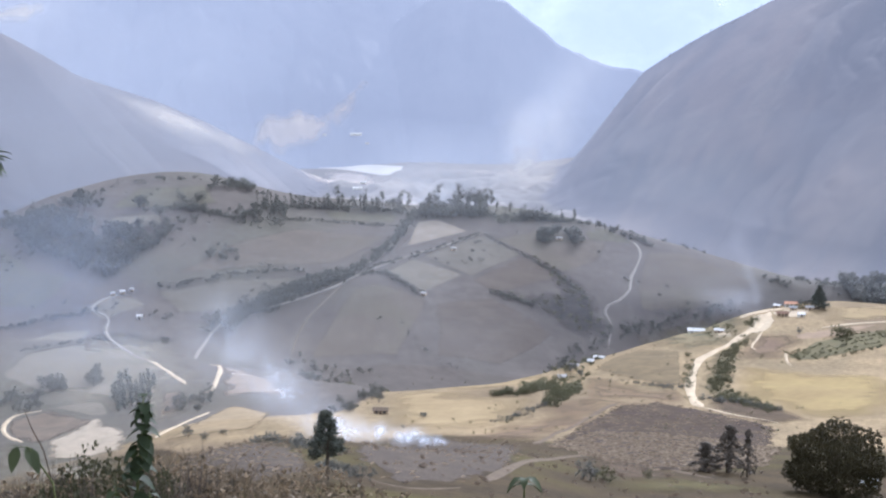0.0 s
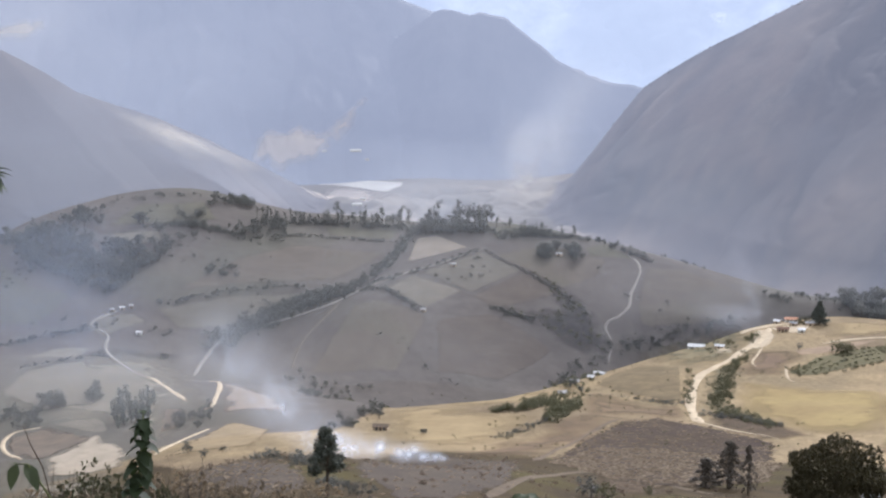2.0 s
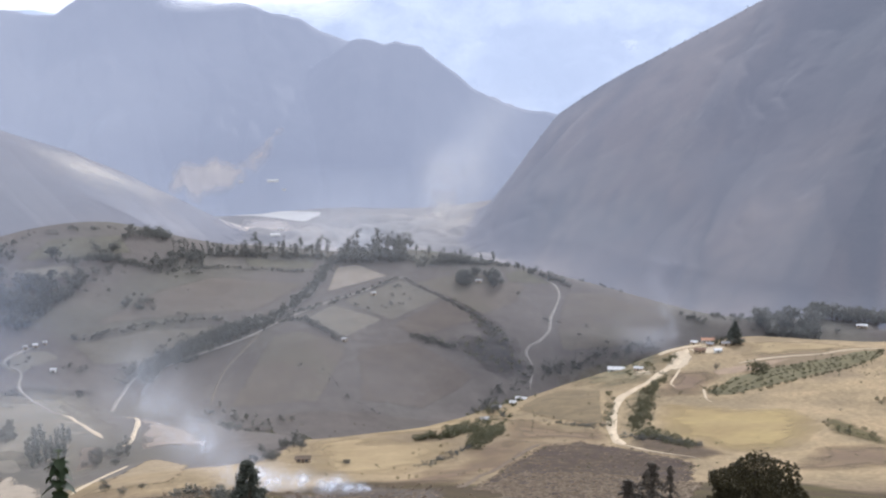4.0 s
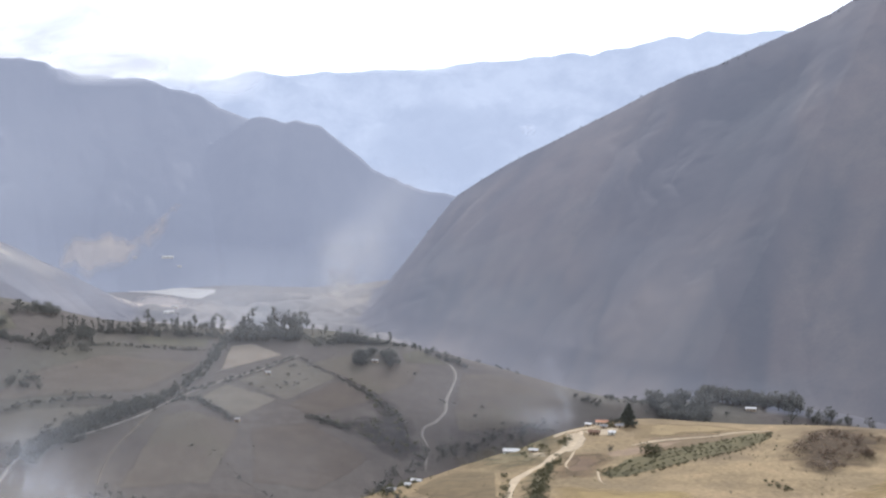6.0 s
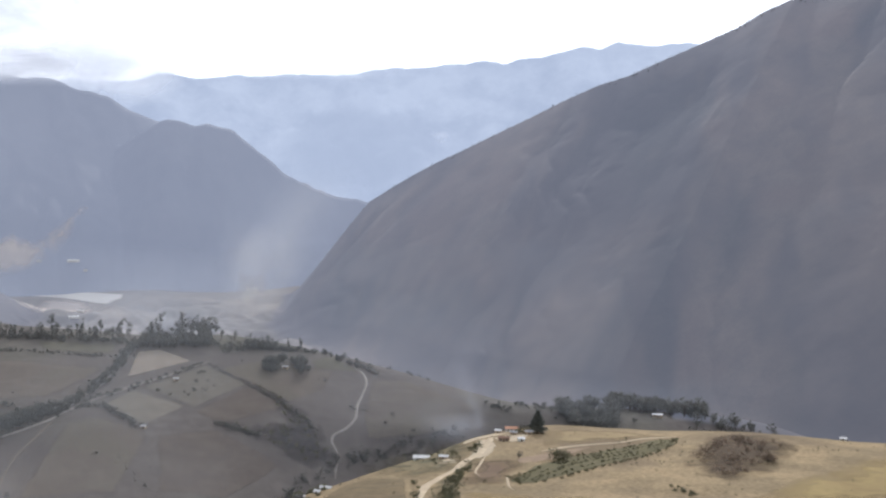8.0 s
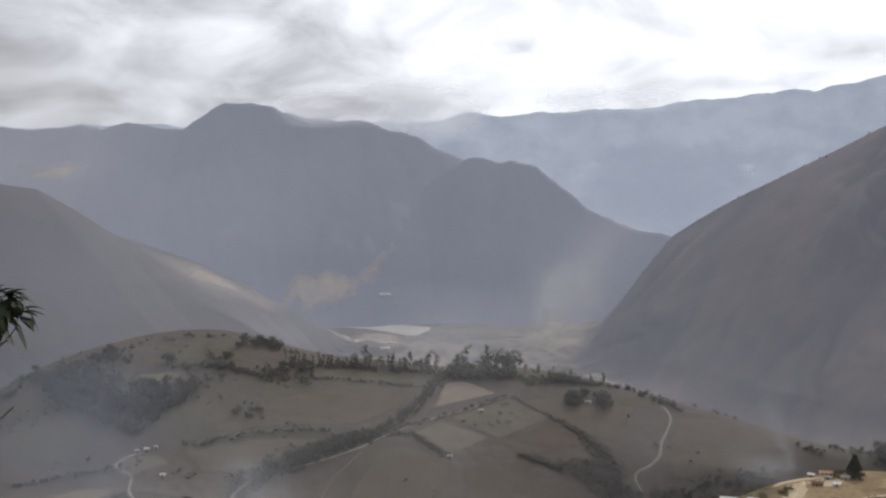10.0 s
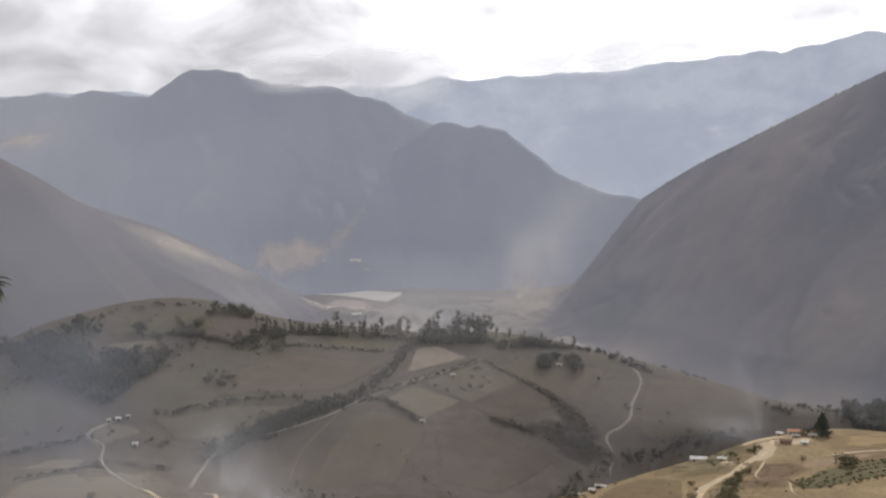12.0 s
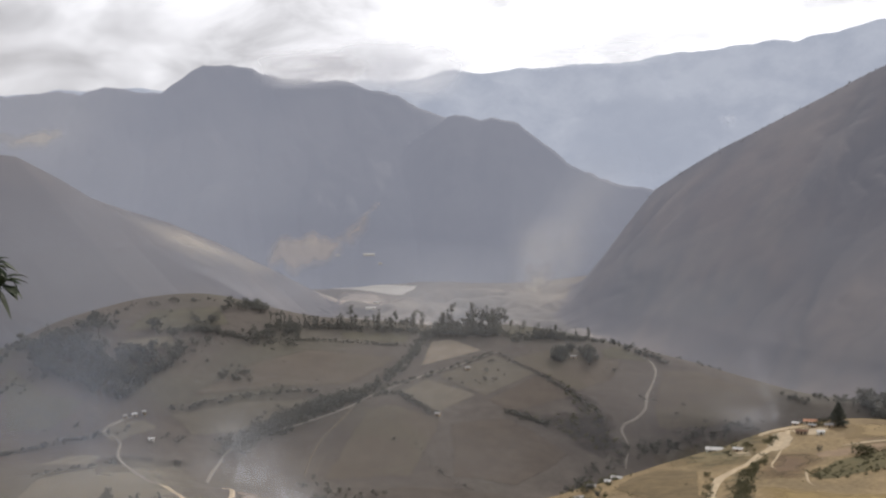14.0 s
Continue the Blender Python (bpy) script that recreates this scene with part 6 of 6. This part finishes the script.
# ---- smoke ----
def smoke_mat(name, colour, density, seed, stretch=(1.0, 1.0), soft=1.5):
    """Thin smoke: lets most light through, scatters the rest, thins out towards its rim."""
    m = bpy.data.materials.new(name)
    m.use_nodes = True
    nt = m.node_tree
    nt.nodes.clear()
    N, L = nt.nodes.new, nt.links.new

    def math_node(op, a, b=None):
        n = N("ShaderNodeMath")
        n.operation = op
        for k, q in enumerate((a, b)):
            if q is None:
                continue
            if isinstance(q, (int, float)):
                n.inputs[k].default_value = q
            else:
                L(q, n.inputs[k])
        return n.outputs[0]

    uv = N("ShaderNodeUVMap")
    sep = N("ShaderNodeSeparateXYZ")
    L(uv.outputs[0], sep.inputs[0])

    def rim(c, power):
        return math_node("POWER", math_node("MULTIPLY", math_node("MULTIPLY", c, 4.0), math_node("SUBTRACT", 1.0, c)), power)

    fall = math_node("MULTIPLY", rim(sep.outputs[0], soft), rim(sep.outputs[1], soft))
    mp = N("ShaderNodeMapping")
    mp.inputs["Location"].default_value = (seed * 3.7, seed * 1.3, seed)
    mp.inputs["Scale"].default_value = (stretch[0], stretch[1], 1)
    L(uv.outputs[0], mp.inputs[0])
    no = N("ShaderNodeTexNoise")
    no.inputs["Scale"].default_value, no.inputs["Detail"].default_value, no.inputs["Distortion"].default_value = 2.2, 3, 0.3
    L(mp.outputs[0], no.inputs["Vector"])
    wisps = N("ShaderNodeMapRange")
    wisps.inputs["From Min"].default_value, wisps.inputs["From Max"].default_value = 0.20, 0.80
    L(no.outputs[0], wisps.inputs[0])
    alpha = math_node("MULTIPLY", math_node("MULTIPLY", fall, wisps.outputs[0]), density)
    clear, di, tl, half, out, ms = N("ShaderNodeBsdfTransparent"), N("ShaderNodeBsdfDiffuse"), N("ShaderNodeBsdfTranslucent"), N("ShaderNodeMixShader"), N("ShaderNodeOutputMaterial"), N("ShaderNodeMixShader")
    di.inputs[0].default_value = tl.inputs[0].default_value = (*colour, 1)
    L(di.outputs[0], half.inputs[1])
    L(tl.outputs[0], half.inputs[2])
    L(alpha, ms.inputs[0])
    L(clear.outputs[0], ms.inputs[1])
    L(half.outputs[0], ms.inputs[2])
    L(ms.outputs[0], out.inputs[0])
    return m


def smoke(at, width, height, lean, density, label, colour=(0.86, 0.89, 0.95), layers=2, stretch=(1.0, 1.0), deep=0.12):
    """A bank of drifting smoke: billowing layers one behind another, leaning with the wind."""
    x, y, z = at
    turn = -math.atan2(x, y)
    seed = abs(x * 0.13 + y * 0.07) % 19
    vs, fs, uvs, nu, nv, n = [], [], [], 22, 14, 0
    for k in range(layers):
        u, v = np.meshgrid(np.linspace(0, 1, nu), np.linspace(0, 1, nv))
        u, v = u.ravel(), v.ravel()
        px = (u - 0.5) * width * (0.75 + 0.5 * v)
        pz = (v - 0.5) * height
        s = radians(lean)
        px, pz = px - pz * math.sin(s), pz + px * math.sin(s) * 0.25
        py = (k - (layers - 1) / 2) * width * deep + width * 0.035 * fbm(u * 2 + seed + k, v * 2, 1.0, 2) + width * 0.12 * (u - 0.5) ** 2
        vs.append(np.column_stack([px, py, pz]))
        uvs.append(np.column_stack([u, v]))
        i = (np.arange(nv - 1)[:, None] * nu + np.arange(nu - 1)[None]).ravel() + n
        fs += np.column_stack([i, i + 1, i + nu + 1, i + nu]).tolist()
        n += nu * nv
    me = mesh_of("smoke", np.vstack(vs), fs, smoke_mat("smoke", colour, density, seed, stretch), True)
    uv = np.vstack(uvs)
    lay = me.uv_layers.new(name="UVMap")
    loops = np.zeros(len(me.loops), np.int32)
    me.loops.foreach_get("vertex_index", loops)
    lay.data.foreach_set("uv", uv[loops].ravel())
    ob = new("smoke", me)
    ob.matrix_world = Matrix.Translation(at) @ Matrix.Rotation(turn, 4, "Z")
    return tagged(ob, label, "smoke", kind="stuff")


def veil(line, high, density, colour, label, stretch=(3.0, 1.0)):
    """A long thin bank of haze hanging in a hollow: line is a row of (compass way, distance, foot)."""
    az, r, foot = np.array(line, float).T
    nu, nv = 90, 11
    u, v = np.meshgrid(np.linspace(0, 1, nu), np.linspace(0, 1, nv))
    u, v = u.ravel(), v.ravel()
    a = np.radians(az[0] + (az[-1] - az[0]) * u)
    d = np.interp(np.degrees(a), az, r)
    low = np.interp(np.degrees(a), az, foot)
    i = (np.arange(nv - 1)[:, None] * nu + np.arange(nu - 1)[None]).ravel()
    me = mesh_of("haze", np.column_stack([np.sin(a) * d, np.cos(a) * d, low + (high - low) * v]), np.column_stack([i, i + 1, i + nu + 1, i + nu]).tolist(),
                 smoke_mat("haze", colour, density, az[0] % 7, stretch, 0.5), True)
    lay = me.uv_layers.new(name="UVMap")
    loops = np.zeros(len(me.loops), np.int32)
    me.loops.foreach_get("vertex_index", loops)
    lay.data.foreach_set("uv", np.column_stack([u, v])[loops].ravel())
    return tagged(new("haze", me), label, "haze", kind="stuff")


WHITE_SMOKE, BLUE_SMOKE, HAZE = (0.92, 0.93, 0.96), (0.48, 0.55, 0.70), (0.66, 0.69, 0.76)


def puff_mat(name, colour, size):
    """Smoke of one plume: ragged at two scales, thinnest at the rim of each puff."""
    m = bpy.data.materials.new(name)
    m.use_nodes = True
    nt = m.node_tree
    nt.nodes.clear()
    N, L = nt.nodes.new, nt.links.new
    uv, gr, thick, no, co = N("ShaderNodeUVMap"), N("ShaderNodeTexGradient"), N("ShaderNodeAttribute"), N("ShaderNodeTexNoise"), N("ShaderNodeTexCoord")
    gr.gradient_type = "QUADRATIC_SPHERE"
    L(uv.outputs[0], gr.inputs[0])
    thick.attribute_name = "thick"
    L(co.outputs["Object"], no.inputs["Vector"])
    no.inputs["Scale"].default_value, no.inputs["Detail"].default_value, no.inputs["Roughness"].default_value, no.inputs["Distortion"].default_value = 1 / size, 6, 0.62, 0.9
    wisps = N("ShaderNodeMapRange")
    wisps.inputs["From Min"].default_value, wisps.inputs["From Max"].default_value = 0.28, 0.72
    L(no.outputs[0], wisps.inputs[0])
    last = thick.outputs["Fac"]
    for q in (gr.outputs[0], wisps.outputs[0]):
        mu = N("ShaderNodeMath")
        mu.operation = "MULTIPLY"
        L(last, mu.inputs[0])
        L(q, mu.inputs[1])
        last = mu.outputs[0]
    mu.use_clamp = True
    clear, di, tl, half, out, ms = N("ShaderNodeBsdfTransparent"), N("ShaderNodeBsdfDiffuse"), N("ShaderNodeBsdfTranslucent"), N("ShaderNodeMixShader"), N("ShaderNodeOutputMaterial"), N("ShaderNodeMixShader")
    di.inputs[0].default_value = tl.inputs[0].default_value = (*colour, 1)
    L(di.outputs[0], half.inputs[1])
    L(tl.outputs[0], half.inputs[2])
    L(last, ms.inputs[0])
    L(clear.outputs[0], ms.inputs[1])
    L(half.outputs[0], ms.inputs[2])
    L(ms.outputs[0], out.inputs[0])
    return m


def plume(line, widths, thick, label, colour=WHITE_SMOKE, seed=2, rag=9.0, step=0.42):
    """Smoke drawn out by the wind from its fire: curled puffs along a rising line, wider and thinner with the way."""
    g = np.random.RandomState(seed)
    p, k = np.array(line, float), np.arange(len(line))
    run = np.concatenate([[0], np.cumsum(np.linalg.norm(np.diff(p, axis=0), axis=1))])
    stops, s = [], 0.0
    while s < run[-1]:
        stops.append(s)
        s += step * np.interp(s, run, widths)
    puffs, t = len(stops), np.interp(stops, run, k)
    w = np.interp(t, k, widths) * g.uniform(0.8, 1.2, puffs)
    mid = np.column_stack([np.interp(t, k, p[:, c]) for c in range(3)]) + g.normal(0, 1, (puffs, 3)) * (w * 0.16)[:, None] * (1, 1, 0.8)
    dens = np.interp(t, k, thick) * g.uniform(0.7, 1.2, puffs)
    u, v = np.meshgrid(np.linspace(-1, 1, 7), np.linspace(-1, 1, 7))
    u, v = u.ravel(), v.ravel()
    u, v = u * np.sqrt(1 - v * v / 2), v * np.sqrt(1 - u * u / 2)
    i = (np.arange(6)[:, None] * 7 + np.arange(6)[None]).ravel()
    quad = np.column_stack([i, i + 1, i + 8, i + 7])
    vs, fs, uvs, th = [], [], [], []
    for n in range(puffs):
        q, r = g.uniform(-0.5, 0.5), g.uniform(-0.6, 0.6)
        a, b = u * 0.75 * w[n], v * 0.62 * w[n]
        a, b = a * math.cos(q) - b * math.sin(q), a * math.sin(q) + b * math.cos(q)
        bow = w[n] * 0.16 * (1 - u * u - v * v)
        vs.append(mid[n] + np.column_stack([a * math.cos(r), a * math.sin(r) - bow, b]))
        uvs.append(np.column_stack([u, v]))
        fs.append(quad + 49 * n)
        th.append(np.full(49, dens[n]))
    me = mesh_of("smoke", np.vstack(vs), np.vstack(fs).tolist(), puff_mat("smoke", colour, rag), True)
    uv = np.vstack(uvs)
    lay = me.uv_layers.new(name="UVMap")
    loops = np.zeros(len(me.loops), np.int32)
    me.loops.foreach_get("vertex_index", loops)
    lay.data.foreach_set("uv", uv[loops].ravel())
    me.attributes.new("thick", "FLOAT", "POINT").data.foreach_set("value", np.concatenate(th).astype(np.float32))
    return tagged(new("smoke", me), label, "smoke", kind="stuff")


plume([(0, 365, 224), (-7, 368, 224.5), (-16, 372, 223.2), (-25, 375, 222.9), (-33, 379, 223.3), (-41, 384, 227.6), (-49, 389, 232), (-57, 396, 237.5), (-67, 405, 243), (-77, 413, 250), (-88, 421, 258)],
      [3, 6, 8, 10, 14, 20, 25, 28, 31, 34, 37], [0.95, 0.88, 0.80, 0.74, 0.72, 0.70, 0.64, 0.52, 0.38, 0.23, 0.10],
      "white smoke drawn out from a field fire behind the knoll", (0.80, 0.85, 0.95), rag=9.0, step=0.48)
plume([(-119, 506, 202), (-135, 523, 211), (-157, 538, 218), (-184, 550, 226), (-211, 562, 234), (-241, 571, 244)],
      [12, 30, 44, 54, 62, 70], [0.08, 0.14, 0.15, 0.14, 0.11, 0.06],
      "thin blue smoke drifting over the low fields", BLUE_SMOKE, 7, 22.0, 0.9)
plume([(206, 773, 174.9), (204, 779, 183.3), (202, 784, 193.6), (199, 790, 205.9), (197, 796, 220.2), (195, 802, 232.8)],
      [4, 6, 9, 13, 17, 21], [0.45, 0.36, 0.27, 0.18, 0.11, 0.05],
      "thin smoke column behind the farmhouse", HAZE, 11, 8.0, 0.55)
smoke((-214, 640, 228), 170, 100, 20, 0.36, "wide blue smoke before a dark wood", (0.40, 0.46, 0.58), 1)
smoke((-122, 423, 233), 120, 50, 12, 0.22, "low pale smoke drifting through a grove", (0.62, 0.66, 0.74), 1)
smoke((-122, 455, 214), 280, 66, 0, 0.17, "thin pale smoke haze over the low fields", (0.72, 0.70, 0.66), 1)
smoke((350, 867, 173), 280, 54, 0, 0.08, "thin smoke haze before a dark grove", (0.55, 0.58, 0.66), 1)
smoke((184, 769, 186), 60, 30, 25, 0.16, "pale smoke drifting off behind the farmhouse", HAZE, 1)
# tilted pale sheet added in the shape of a shaft of sunlight
smoke((212, 2290, 222), 130, 300, -42, 0.15, "slanting haze sheet shaped as a sun shaft before the far spur", (0.80, 0.77, 0.71), 1, (1.6, 0.6))
smoke((150, 800, 205), 240, 130, 0, 0.05, "thin smoke haze in the gully behind the spur", BLUE_SMOKE, 1)
smoke((206, 856, 158), 56, 26, 15, 0.24, "low pale smoke behind the spur", HAZE, 1)
smoke((-330, 1950, 150), 360, 170, 10, 0.30, "sunlit smoke haze over the valley floor", HAZE, 1)
smoke((-520, 1500, 270), 760, 420, 0, 0.26, "broad smoke haze before the far spur", HAZE, 1, (1.0, 0.8), 0.05)
smoke((-950, 2500, 470), 900, 460, 0, 0.30, "warm smoke haze before the far mountain", (0.70, 0.69, 0.68), 1, (1.0, 0.8), 0.05)
smoke((170, 2250, 150), 170, 200, -15, 0.34, "pale dusty smoke beside the narrows", (0.76, 0.72, 0.66), 1)
smoke((-20, 1900, 130), 380, 190, -20, 0.26, "pale smoke haze at the narrows", HAZE, 1)
# another tilted sheet that stands for a sun shaft
smoke((150, 2000, 190), 200, 330, -35, 0.14, "slanting haze sheet shaped as a sun shaft before the mountain", HAZE, 1, (2.2, 0.5))
smoke((905, 4000, 455), 60, 40, 30, 0.6, "small white smoke on the far slope", WHITE_SMOKE, 1)
smoke((-190, 3950, 640), 560, 230, 0, 2.0, "grey-white cloud lying over the far range", (0.66, 0.67, 0.70), 1)
smoke((430, 4030, 690), 760, 120, 2, 0.8, "thin white cloud along the far range", (0.88, 0.90, 0.94), 1, (2.0, 1.0))
smoke((-370, 3270, 598), 380, 120, 5, 2.0, "low grey cloud resting on the peak", (0.62, 0.63, 0.66), 1)
smoke((1290, 3975, 838), 560, 130, 8, 0.6, "grey cloud bank above the far range", (0.45, 0.45, 0.47), 1, (2.0, 1.0))
smoke((138, 3948, 849), 170, 70, 20, 0.6, "small grey cloud before the bright sky", (0.42, 0.42, 0.44), 1)
veil(((-27, 770, 164), (-18, 765, 164), (-12, 758, 150), (-7, 735, 138), (3, 742, 132), (8, 800, 124), (12, 848, 120), (16.5, 880, 130), (22, 884, 140)),
     300, 0.26, (0.35, 0.365, 0.39), "thin smoke haze hanging before the fallow hill")
